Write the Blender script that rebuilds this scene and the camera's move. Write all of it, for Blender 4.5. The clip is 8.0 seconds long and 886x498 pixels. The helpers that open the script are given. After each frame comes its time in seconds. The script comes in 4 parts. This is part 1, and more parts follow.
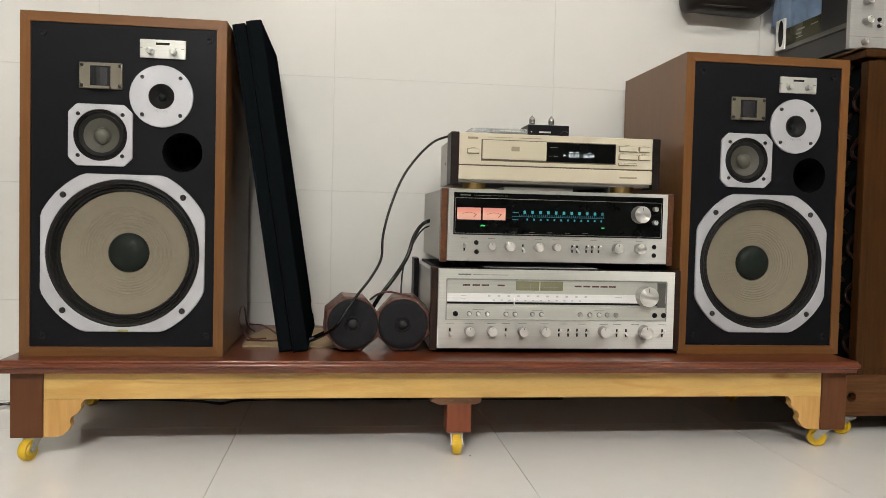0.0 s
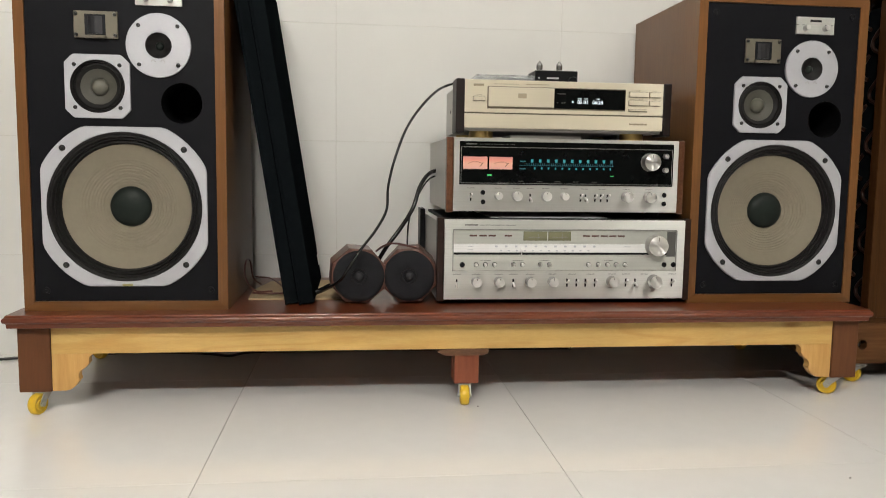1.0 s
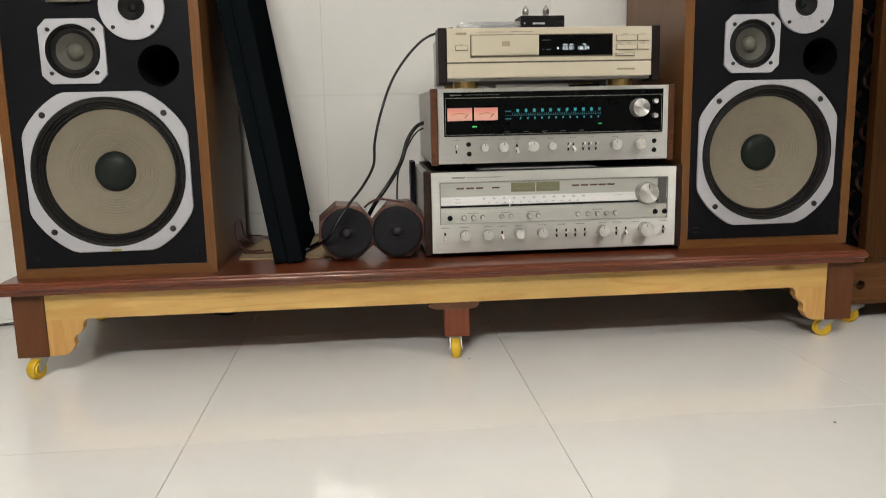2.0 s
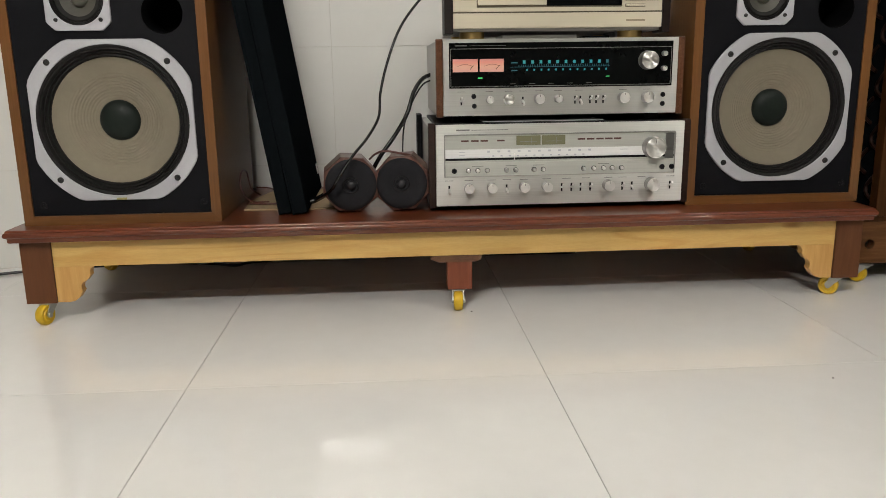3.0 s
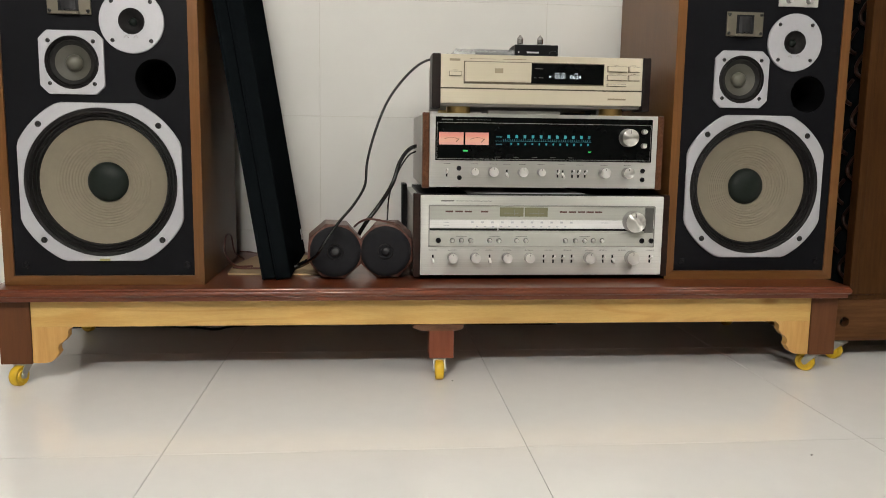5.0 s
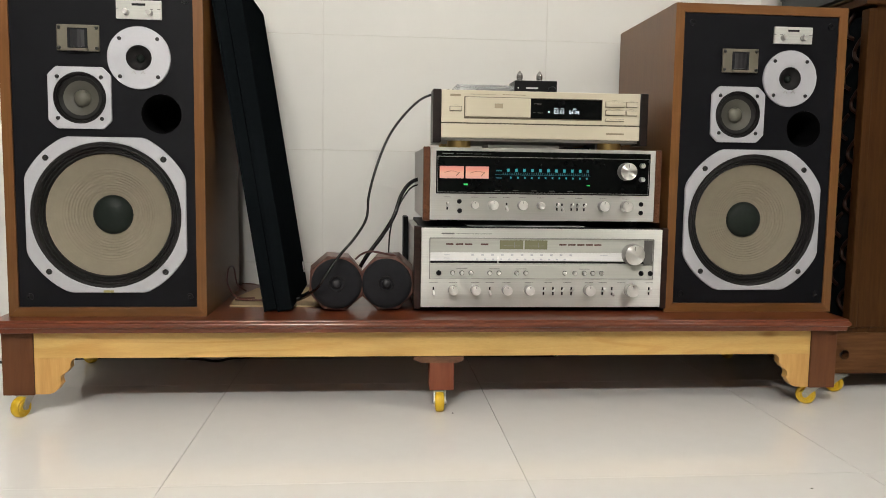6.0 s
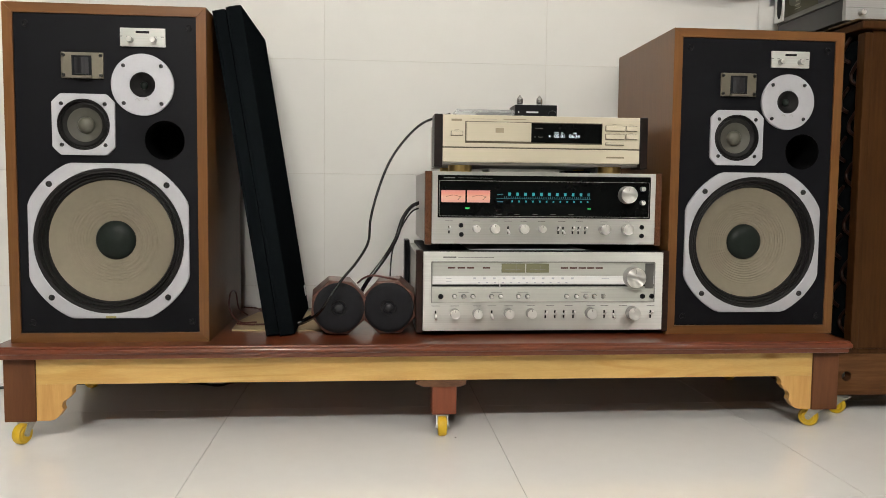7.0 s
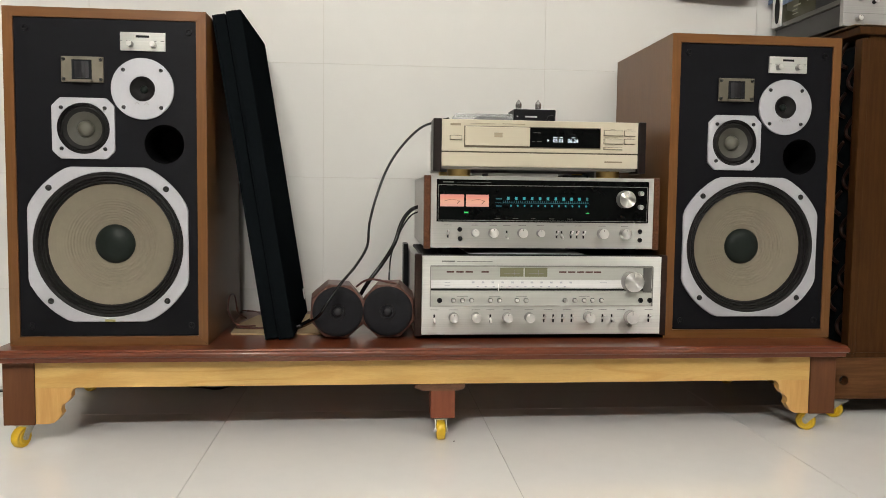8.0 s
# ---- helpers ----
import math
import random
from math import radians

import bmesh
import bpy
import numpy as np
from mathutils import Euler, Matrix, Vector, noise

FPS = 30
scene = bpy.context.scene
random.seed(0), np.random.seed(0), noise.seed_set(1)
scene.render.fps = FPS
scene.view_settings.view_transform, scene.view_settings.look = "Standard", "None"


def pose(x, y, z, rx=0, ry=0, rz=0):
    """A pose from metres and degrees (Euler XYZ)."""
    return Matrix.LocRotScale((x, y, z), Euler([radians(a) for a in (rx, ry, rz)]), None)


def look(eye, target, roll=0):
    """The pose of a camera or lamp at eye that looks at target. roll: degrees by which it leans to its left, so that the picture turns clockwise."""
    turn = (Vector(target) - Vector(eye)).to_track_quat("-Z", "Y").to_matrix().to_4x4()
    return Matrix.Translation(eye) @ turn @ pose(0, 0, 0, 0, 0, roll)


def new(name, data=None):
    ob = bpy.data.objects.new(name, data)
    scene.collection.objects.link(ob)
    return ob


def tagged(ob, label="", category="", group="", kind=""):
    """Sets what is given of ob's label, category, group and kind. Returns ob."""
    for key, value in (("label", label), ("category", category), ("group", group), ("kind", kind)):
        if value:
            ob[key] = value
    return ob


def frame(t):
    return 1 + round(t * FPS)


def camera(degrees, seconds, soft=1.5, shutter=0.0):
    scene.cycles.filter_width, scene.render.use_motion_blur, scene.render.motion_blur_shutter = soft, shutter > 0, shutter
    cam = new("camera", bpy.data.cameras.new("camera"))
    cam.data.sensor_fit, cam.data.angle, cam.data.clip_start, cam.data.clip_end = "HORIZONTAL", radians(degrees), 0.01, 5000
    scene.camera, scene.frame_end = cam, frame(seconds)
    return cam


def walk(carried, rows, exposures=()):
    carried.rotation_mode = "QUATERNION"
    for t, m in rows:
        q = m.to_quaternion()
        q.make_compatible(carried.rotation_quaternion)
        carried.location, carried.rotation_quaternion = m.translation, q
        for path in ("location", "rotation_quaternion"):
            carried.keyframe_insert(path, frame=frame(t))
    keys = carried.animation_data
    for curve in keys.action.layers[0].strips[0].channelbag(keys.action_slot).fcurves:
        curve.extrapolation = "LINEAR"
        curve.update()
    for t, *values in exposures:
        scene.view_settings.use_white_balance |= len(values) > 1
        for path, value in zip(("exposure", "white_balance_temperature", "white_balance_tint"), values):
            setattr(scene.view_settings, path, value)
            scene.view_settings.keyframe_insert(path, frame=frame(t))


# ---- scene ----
cam = camera(59.5, 8.0, soft=0.6, shutter=0.4)
PATH = [
    (0, (-0.003, 0.059, 0.489), (0.247, 2.042, 0.413), 1.4),
    (0.5, (0.001, 0.062, 0.483), (0.244, 2.045, 0.385), 1.2),
    (1, (0.005, 0.081, 0.49), (0.234, 2.057, 0.284), 0.8),
    (1.5, (0.045, 0.082, 0.495), (0.249, 2.054, 0.236), -0.4),
    (1.7, (0.058, 0.084, 0.509), (0.255, 2.053, 0.218), -0.9),
    (2.8, (0.094, 0.082, 0.511), (0.231, 2.026, 0.062), -1.1),
    (3, (0.1, 0.079, 0.493), (0.23, 2.024, 0.046), -0.8),
    (3.5, (0.096, 0.082, 0.493), (0.236, 2.021, 0.023), -0.2),
    (4, (0.095, 0.078, 0.492), (0.242, 2.021, 0.041), -0.0),
    (4.5, (0.091, 0.073, 0.496), (0.256, 2.03, 0.12), 0.3),
    (5, (0.091, 0.068, 0.497), (0.277, 2.04, 0.222), 0.8),
    (5.2, (0.098, 0.063, 0.507), (0.282, 2.036, 0.242), 0.9),
    (6.3, (0.093, 0.05, 0.497), (0.269, 2.035, 0.331), 0.8),
    (6.5, (0.09, 0.048, 0.503), (0.269, 2.034, 0.347), 0.8),
    (7, (0.087, 0.05, 0.51), (0.269, 2.036, 0.366), 0.6),
    (7.5, (0.086, 0.049, 0.507), (0.271, 2.036, 0.371), 0.5),
    (8, (0.085, 0.046, 0.514), (0.272, 2.033, 0.376), 0.7),
]
walk(cam, [(t, look(eye, target, roll)) for t, eye, target, roll in PATH], [(0, 0.0), (1.0, 0.0), (1.6, -0.10), (2.8, -0.20), (3.5, -0.41), (4.1, -0.42), (4.6, -0.30), (5.2, -0.06), (6.3, 0.0), (8, 0.0)])

# ---- world and light: a closed room lit by a tube light on the opposite wall and a ceiling bulb ----
world = bpy.data.worlds.new("room_world")
world.use_nodes = True
world.node_tree.nodes["Background"].inputs[0].default_value = (0.9, 0.95, 1.0, 1)
world.node_tree.nodes["Background"].inputs[1].default_value = 0.05
scene.world = world
TUBE_POWER, SIDE_POWER = 226.0, 178.0
TUBE_COLOUR = (1.0, 0.965, 0.915)

# ---- plan, in metres ----
WALL_Y, BACK_Y, WEST, EAST, CEIL = 2.146, -1.30, -2.30, 2.70, 2.65
BENCH_TOP = 0.200
LEFT_FRONT, RIGHT_FRONT = 1.655, 1.705


# ---- materials ----
def material(name, colour, rough=0.5, metal=0.0, coat=0.0, spec=0.5):
    m = bpy.data.materials.new(name)
    m.use_nodes = True
    b = m.node_tree.nodes["Principled BSDF"]
    b.inputs["Base Color"].default_value = (*colour, 1)
    b.inputs["Roughness"].default_value = rough
    b.inputs["Metallic"].default_value = metal
    b.inputs["Coat Weight"].default_value = coat
    b.inputs["Coat Roughness"].default_value = 0.12
    b.inputs["Specular IOR Level"].default_value = spec
    return m


def node(m, kind, **values):
    n = m.node_tree.nodes.new(kind)
    for key, value in values.items():
        n.inputs[key].default_value = value
    return n


def coords(m, scale, turn=(0, 0, 0)):
    c = node(m, "ShaderNodeTexCoord")
    mp = node(m, "ShaderNodeMapping")
    mp.inputs["Scale"].default_value = scale
    mp.inputs["Rotation"].default_value = turn
    m.node_tree.links.new(c.outputs["Object"], mp.inputs["Vector"])
    return mp.outputs["Vector"]


def ramp(m, fac, stops):
    r = node(m, "ShaderNodeValToRGB")
    e = r.color_ramp.elements
    while len(e) < len(stops):
        e.new(0.5)
    for k, (p, c) in zip(e, stops):
        k.position, k.color = p, (*c, 1)
    m.node_tree.links.new(fac, r.inputs["Fac"])
    return r.outputs["Color"]


def mix(m, fac, a, b, mode="MIX"):
    n = node(m, "ShaderNodeMix")
    n.data_type, n.blend_type = "RGBA", mode
    for socket, value in ((n.inputs[0], fac), (n.inputs[6], a), (n.inputs[7], b)):
        if isinstance(value, (int, float)):
            socket.default_value = value
        elif isinstance(value, tuple):
            socket.default_value = (*value, 1)
        else:
            m.node_tree.links.new(value, socket)
    return n.outputs[2]


def noise_of(m, scale, size, detail=4, rough=0.55):
    n = node(m, "ShaderNodeTexNoise", Scale=size, Detail=detail, Roughness=rough)
    m.node_tree.links.new(coords(m, scale), n.inputs["Vector"])
    return n.outputs["Fac"]


def set_input(m, name, socket):
    m.node_tree.links.new(socket, m.node_tree.nodes["Principled BSDF"].inputs[name])


def bump(m, height, strength, distance=0.001):
    n = node(m, "ShaderNodeBump", Strength=strength, Distance=distance)
    m.node_tree.links.new(height, n.inputs["Height"])
    set_input(m, "Normal", n.outputs["Normal"])


def rough_range(m, fac, low, high):
    r = node(m, "ShaderNodeMapRange")
    r.inputs["To Min"].default_value, r.inputs["To Max"].default_value = low, high
    m.node_tree.links.new(fac, r.inputs["Value"])
    set_input(m, "Roughness", r.outputs["Result"])


def wood(name, dark, mid, light, grain, rough=0.4, coat=0.0, fine=1.0, knots=False, lines=0.75, spec=0.25):
    """Grain runs along the axis whose entry in grain is small."""
    m = material(name, mid, rough, coat=coat, spec=spec)
    broad = noise_of(m, grain, 9.0, 5, 0.6)
    streak = noise_of(m, tuple(g * 5 for g in grain), 16.0 * fine, 3, 0.7)
    stain = noise_of(m, (1, 1, 1), 3.5, 2)
    base = ramp(m, broad, ((0.28, dark), (0.5, mid), (0.74, light)))
    streaks = ramp(m, streak, ((0.3, (0.62, 0.60, 0.58)), (0.62, (1, 1, 1))))
    shade = ramp(m, stain, ((0.3, (0.82, 0.82, 0.82)), (0.7, (1.08, 1.06, 1.04))))
    colour = mix(m, 1.0, mix(m, lines, base, streaks, "MULTIPLY"), shade, "MULTIPLY")
    if knots:
        # growth rings cut lengthwise: contour lines of a long, slow swell, and a few knots
        swell = noise_of(m, (1.5, 1.0, 13.0), 1.0, 2, 0.45)
        count = node(m, "ShaderNodeMath")
        count.operation, count.inputs[1].default_value = "MULTIPLY", 62.0
        m.node_tree.links.new(swell, count.inputs[0])
        ring = node(m, "ShaderNodeMath")
        ring.operation = "SINE"
        m.node_tree.links.new(count.outputs[0], ring.inputs[0])
        rings_shade = ramp(m, ring.outputs[0], ((0.35, (1, 1, 1)), (0.95, (0.84, 0.74, 0.60))))
        strength = ramp(m, noise_of(m, (1.6, 1, 9.0), 1.7, 2), ((0.36, (0.2, 0.2, 0.2)), (0.66, (0.95, 0.95, 0.95))))
        colour = mix(m, strength, colour, mix(m, 1.0, colour, rings_shade, "MULTIPLY"))
        spots = node(m, "ShaderNodeTexVoronoi", Scale=2.6)
        m.node_tree.links.new(coords(m, (1.0, 0.1, 3.2)), spots.inputs["Vector"])
        colour = mix(m, 0.8, colour, ramp(m, spots.outputs["Distance"], ((0.02, (0.50, 0.34, 0.20)), (0.075, (1, 1, 1)))), "MULTIPLY")
    set_input(m, "Base Color", colour)
    rough_range(m, streak, rough - 0.08, rough + 0.1)
    if coat < 0.3:
        bump(m, streak, 0.10, 0.0005)
    return m


def plain(name, colour, rough=0.5, metal=0.0, coat=0.0, vary=0.12, size=40.0, relief=0.0, spec=0.5):
    """A plain surface with faint unevenness at two scales."""
    m = material(name, colour, rough, metal, coat, spec)
    fine, wide = noise_of(m, (1, 1, 1), size, 4), noise_of(m, (1, 1, 1), size / 9, 3)
    lo, hi = tuple(c * (1 - vary) for c in colour), tuple(min(1, c * (1 + vary)) for c in colour)
    a = ramp(m, fine, ((0.3, lo), (0.7, hi)))
    set_input(m, "Base Color", mix(m, 0.6, a, ramp(m, wide, ((0.3, lo), (0.7, hi)))))
    rough_range(m, wide, max(rough * 0.8, rough - 0.06), min(rough * 1.25, rough + 0.08))
    if relief:
        bump(m, fine, relief, 0.001)
    return m


def brushed(name, colour, rough=0.28, along=(2, 60, 900), metal=0.15, streak=0.88):
    m = material(name, colour, rough, metal)
    n = noise_of(m, along, 1.0, 3)
    set_input(m, "Base Color", ramp(m, n, ((0.3, tuple(c * streak for c in colour)), (0.7, colour))))
    rough_range(m, n, rough - 0.06, rough + 0.08)
    bump(m, n, 0.05, 0.0003)
    return m


def glow(name, colour, strength):
    m = material(name, (0.02, 0.02, 0.02), 0.4)
    b = m.node_tree.nodes["Principled BSDF"]
    b.inputs["Emission Color"].default_value = (*colour, 1)
    b.inputs["Emission Strength"].default_value = strength
    return m


WALL_TILE = plain("wall_tile_glaze", (0.745, 0.74, 0.705), 0.010, vary=0.02, size=14, relief=0.0, spec=1.0)
GROUT = plain("wall_grout", (0.60, 0.58, 0.53), 0.8, vary=0.15)
FLOOR_TILE = plain("polished_floor_tile", (0.885, 0.878, 0.852), 0.010, vary=0.03, size=25, relief=0.0, spec=0.95)
FLOOR_JOINT = plain("floor_joint", (0.24, 0.22, 0.18), 0.7, vary=0.3)
set_input(FLOOR_JOINT, "Base Color", ramp(FLOOR_JOINT, noise_of(FLOOR_JOINT, (1, 1, 1), 3.6, 2), ((0.40, (0.55, 0.50, 0.44)), (0.52, (0.30, 0.24, 0.19)), (0.62, (0.10, 0.085, 0.07)))))
# colour of the unseen closing walls, kept dark to cut bounced light
CLOSING_WALL = plain("unseen_wall_grey_brown", (0.18, 0.168, 0.15), 0.7, vary=0.05)
PAINT = plain("ceiling_paint", (0.80, 0.79, 0.76), 0.7, vary=0.03)
WALNUT = wood("walnut_veneer", (0.124, 0.0505, 0.0140), (0.143, 0.0600, 0.0168), (0.163, 0.0710, 0.0205), (22, 22, 0.9), 0.38, 0.25, lines=0.08, spec=0.25)
WALNUT_X = wood("walnut_veneer_rail", (0.124, 0.0505, 0.0140), (0.143, 0.0600, 0.0168), (0.163, 0.0710, 0.0205), (0.9, 22, 22), 0.38, 0.25, lines=0.08, spec=0.25)
for veneer in (WALNUT, WALNUT_X):
    veneer.node_tree.nodes["Principled BSDF"].inputs["Coat Roughness"].default_value = 0.24
BENCH_RED = wood("red_lacquered_wood", (0.105, 0.0245, 0.0088), (0.128, 0.030, 0.0104), (0.152, 0.038, 0.0135), (0.6, 6, 6), 0.32, 0.45, lines=0.12)
BENCH_RED.node_tree.nodes["Principled BSDF"].inputs["Coat Roughness"].default_value = 0.08
LEG_RED = wood("red_brown_painted_wood", (0.092, 0.033, 0.0118), (0.110, 0.040, 0.0142), (0.126, 0.0475, 0.0175), (10, 10, 1.0), 0.5, 0.0, lines=0.18)
PINE_BRACKET = wood("pine_bracket_wood", (0.50, 0.275, 0.085), (0.575, 0.335, 0.11), (0.63, 0.385, 0.14), (9, 9, 0.8), 0.42, 0.12, lines=0.15)
PINE = wood("pine_wood", (0.57, 0.355, 0.112), (0.61, 0.40, 0.135), (0.64, 0.435, 0.158), (0.8, 9, 9), 0.42, 0.12, knots=True, lines=0.25)
BAFFLE = plain("black_baffle_paint", (0.0044, 0.0046, 0.0062), 0.46, vary=0.12, size=300, relief=0.12, spec=0.12)
FRAME_SILVER = plain("satin_aluminium", (0.452, 0.457, 0.485), 0.5, 0.35, vary=0.04, size=200)
DARK_METAL = plain("dark_screw_metal", (0.07, 0.07, 0.068), 0.35, 0.8)
RUBBER = plain("black_rubber", (0.0095, 0.0085, 0.0085), 0.62, vary=0.5, size=120, relief=0.2, spec=0.22)
CONE = plain("woofer_paper", (0.178, 0.154, 0.110), 0.8, vary=0.09, size=90, relief=0.12)
DUST_CAP = plain("dust_cap_felt", (0.0125, 0.0165, 0.0140), 0.38, vary=0.2, size=120, spec=0.10)
MID_CONE = plain("midrange_paper", (0.058, 0.056, 0.044), 0.6, vary=0.1, size=120)
MID_DOME = plain("midrange_dome", (0.085, 0.082, 0.064), 0.45, vary=0.1, size=120)
HORN_PLATE = plain("champagne_plate", (0.155, 0.14, 0.105), 0.45, 0.5, vary=0.06, size=150)
HORN_DARK = plain("dark_film", (0.02, 0.021, 0.024), 0.25, 0.3)
CLOTH = plain("black_grille_cloth", (0.0046, 0.0060, 0.0070), 0.9, vary=0.2, size=600, relief=0.4, spec=0.0)
YELLOW = plain("yellow_nylon", (0.62, 0.40, 0.015), 0.4, vary=0.12, size=90)
ZINC = plain("zinc_steel", (0.42, 0.42, 0.39), 0.42, 0.6, vary=0.2, size=120)
SILVER = brushed("brushed_silver", (0.83, 0.835, 0.79), 0.46, metal=0.78)
SILVER.node_tree.nodes["Principled BSDF"].inputs["Anisotropic"].default_value = 1.0
brush_way = node(SILVER, "ShaderNodeTangent")
brush_way.direction_type, brush_way.axis = "RADIAL", "X"
set_input(SILVER, "Tangent", brush_way.outputs["Tangent"])
PALE_SILVER = brushed("dulled_silver_panel", (0.60, 0.60, 0.57), 0.45, metal=0.82)
PALE_SILVER.node_tree.nodes["Principled BSDF"].inputs["Anisotropic"].default_value = 1.0
pale_way = node(PALE_SILVER, "ShaderNodeTangent")
pale_way.direction_type, pale_way.axis = "RADIAL", "X"
set_input(PALE_SILVER, "Tangent", pale_way.outputs["Tangent"])
DIAL_SILVER = brushed("grey_dial_silver", (0.46, 0.468, 0.425), 0.36)
DULL_SILVER = brushed("dull_silver", (0.38, 0.375, 0.36), 0.4)
SILVER_BAND = brushed("polished_band", (0.88, 0.88, 0.87), 0.22)
KNOB = plain("turned_aluminium", (0.92, 0.91, 0.88), 0.34, 1.0, vary=0.04, size=200)
KNOB.node_tree.nodes["Principled BSDF"].inputs["Anisotropic"].default_value = 1.0
KNOB.node_tree.nodes["Principled BSDF"].inputs["Anisotropic Rotation"].default_value = 0.25
ring_way = node(KNOB, "ShaderNodeTangent")
ring_way.direction_type, ring_way.axis = "RADIAL", "Y"
set_input(KNOB, "Tangent", ring_way.outputs["Tangent"])
GRIP = plain("dark_knob_flank", (0.42, 0.415, 0.40), 0.35, 0.85, vary=0.15, size=300)
GOLD = brushed("champagne_panel", (0.70, 0.64, 0.50), 0.38, metal=0.5, streak=0.96)
GOLD.node_tree.nodes["Principled BSDF"].inputs["Anisotropic"].default_value = 0.9
gold_way = node(GOLD, "ShaderNodeTangent")
gold_way.direction_type, gold_way.axis = "RADIAL", "X"
set_input(GOLD, "Tangent", gold_way.outputs["Tangent"])
GOLD_FOOT = plain("gold_foot", (0.60, 0.42, 0.16), 0.28, 1.0)
BLACK_GLASS = plain("black_dial_glass", (0.003, 0.0035, 0.0035), 0.08, vary=0.1, spec=0.12)
BLACK_PLASTIC = plain("black_plastic", (0.006, 0.006, 0.007), 0.45, vary=0.15, size=100, spec=0.15)
CASE_METAL = plain("grey_painted_steel", (0.42, 0.41, 0.385), 0.42, 0.2, vary=0.05, size=160)
DARK_WOOD = wood("dark_wood_cheek", (0.014, 0.006, 0.004), (0.022, 0.009, 0.006), (0.034, 0.014, 0.009), (1, 12, 12), 0.35, 0.1)
CHEEK_BLACK = wood("near_black_wood", (0.006, 0.003, 0.0025), (0.010, 0.005, 0.004), (0.015, 0.008, 0.006), (1, 12, 12), 0.4, 0.0)
RECEIVER_WOOD = wood("receiver_walnut", (0.07, 0.027, 0.013), (0.10, 0.04, 0.019), (0.135, 0.056, 0.027), (12, 1.0, 12), 0.28, 0.4)
POD_WOOD = wood("reddish_pod_wood", (0.085, 0.034, 0.024), (0.125, 0.054, 0.039), (0.19, 0.092, 0.070), (12, 1.0, 12), 0.36, 0.3)
CABINET_WOOD = wood("brown_cabinet_veneer", (0.036, 0.0145, 0.0042), (0.050, 0.020, 0.0058), (0.064, 0.027, 0.0080), (12, 12, 0.9), 0.5, 0.0, lines=0.35, spec=0.08)
CABINET_WOOD_X = wood("brown_cabinet_rail", (0.07, 0.029, 0.0105), (0.10, 0.043, 0.0155), (0.135, 0.062, 0.023), (0.9, 12, 12), 0.5, 0.0, lines=0.4, spec=0.12)
PRINT = plain("grey_print", (0.20, 0.20, 0.19), 0.6)
PALE_PRINT = plain("pale_scale_print", (0.40, 0.42, 0.45), 0.6)
RED_PRINT = plain("red_brown_print", (0.080, 0.032, 0.024), 0.5)
METER_OLIVE = plain("unlit_meter_window", (0.185, 0.182, 0.110), 0.12, vary=0.06)
METER_LIT = glow("lit_meter", (1.0, 0.42, 0.29), 0.74)
# the meter lamps sit at the bottom, so the paper pales towards it
meter_at = node(METER_LIT, "ShaderNodeTexCoord")
meter_xyz = node(METER_LIT, "ShaderNodeSeparateXYZ")
METER_LIT.node_tree.links.new(meter_at.outputs["Generated"], meter_xyz.inputs[0])
set_input(METER_LIT, "Emission Color", ramp(METER_LIT, meter_xyz.outputs[2], ((0.0, (0.95, 0.44, 0.34)), (0.42, (1.0, 0.50, 0.33)), (0.75, (1.0, 0.36, 0.25)), (1.0, (0.85, 0.30, 0.24)))))
CYAN = glow("cyan_dial_light", (0.03, 0.60, 0.68), 0.46)
CYAN_DIM = glow("cyan_line_light", (0.01, 0.30, 0.38), 0.35)
GREEN = glow("green_indicator", (0.05, 0.9, 0.18), 0.8)
WHITE_LIT = glow("white_digit_light", (0.85, 0.95, 1.0), 1.6)
CARD = plain("tan_cardboard", (0.36, 0.26, 0.15), 0.85, vary=0.12, size=60)
CORD = plain("black_cord", (0.006, 0.006, 0.006), 0.26, vary=0.2)
RED_CORD = plain("red_cord", (0.085, 0.024, 0.017), 0.45, vary=0.2)
PAPER = plain("white_paper", (0.72, 0.72, 0.70), 0.6, vary=0.04)
BAG = plain("dark_brown_leather", (0.0085, 0.006, 0.0052), 0.40, vary=0.2, size=80, relief=0.3)
DENIM = plain("light_blue_denim", (0.22, 0.30, 0.42), 0.85, vary=0.25, size=60, relief=0.3)
OLIVE = plain("olive_enamel", (0.055, 0.053, 0.028), 0.25, vary=0.15, size=30)
TUBE_GLOW = glow("tube_light", TUBE_COLOUR, TUBE_POWER)
SIDE_GLOW = glow("side_tube_light", TUBE_COLOUR, SIDE_POWER)
CLEAR = material("clear_plastic", (0.86, 0.88, 0.88), 0.18)
CLEAR.node_tree.nodes["Principled BSDF"].inputs["Transmission Weight"].default_value = 0.75
CLEAR.node_tree.nodes["Principled BSDF"].inputs["IOR"].default_value = 1.2

SMOKED = plain("silvered_valve_glass", (0.42, 0.41, 0.40), 0.12, 0.8, vary=0.3, size=160)


# ---- mesh helpers ----
def mesh_of(name, bm, mat, smooth=None):
    me = bpy.data.meshes.new(name)
    bmesh.ops.recalc_face_normals(bm, faces=bm.faces)
    if smooth is not None:
        for f in bm.faces:
            f.smooth = True
        for e in bm.edges:
            if len(e.link_faces) == 2 and e.calc_face_angle(0) > radians(smooth):
                e.smooth = False
    bm.to_mesh(me)
    bm.free()
    me.materials.append(mat)
    return me


def part(name, bm, mat, parent=None, label="", smooth=None):
    """One mesh object under a thing or part; bm is in the thing's own metres."""
    ob = new(name, mesh_of(name, bm, mat, smooth))
    if parent is not None:
        ob.parent = parent
    return tagged(ob, label)


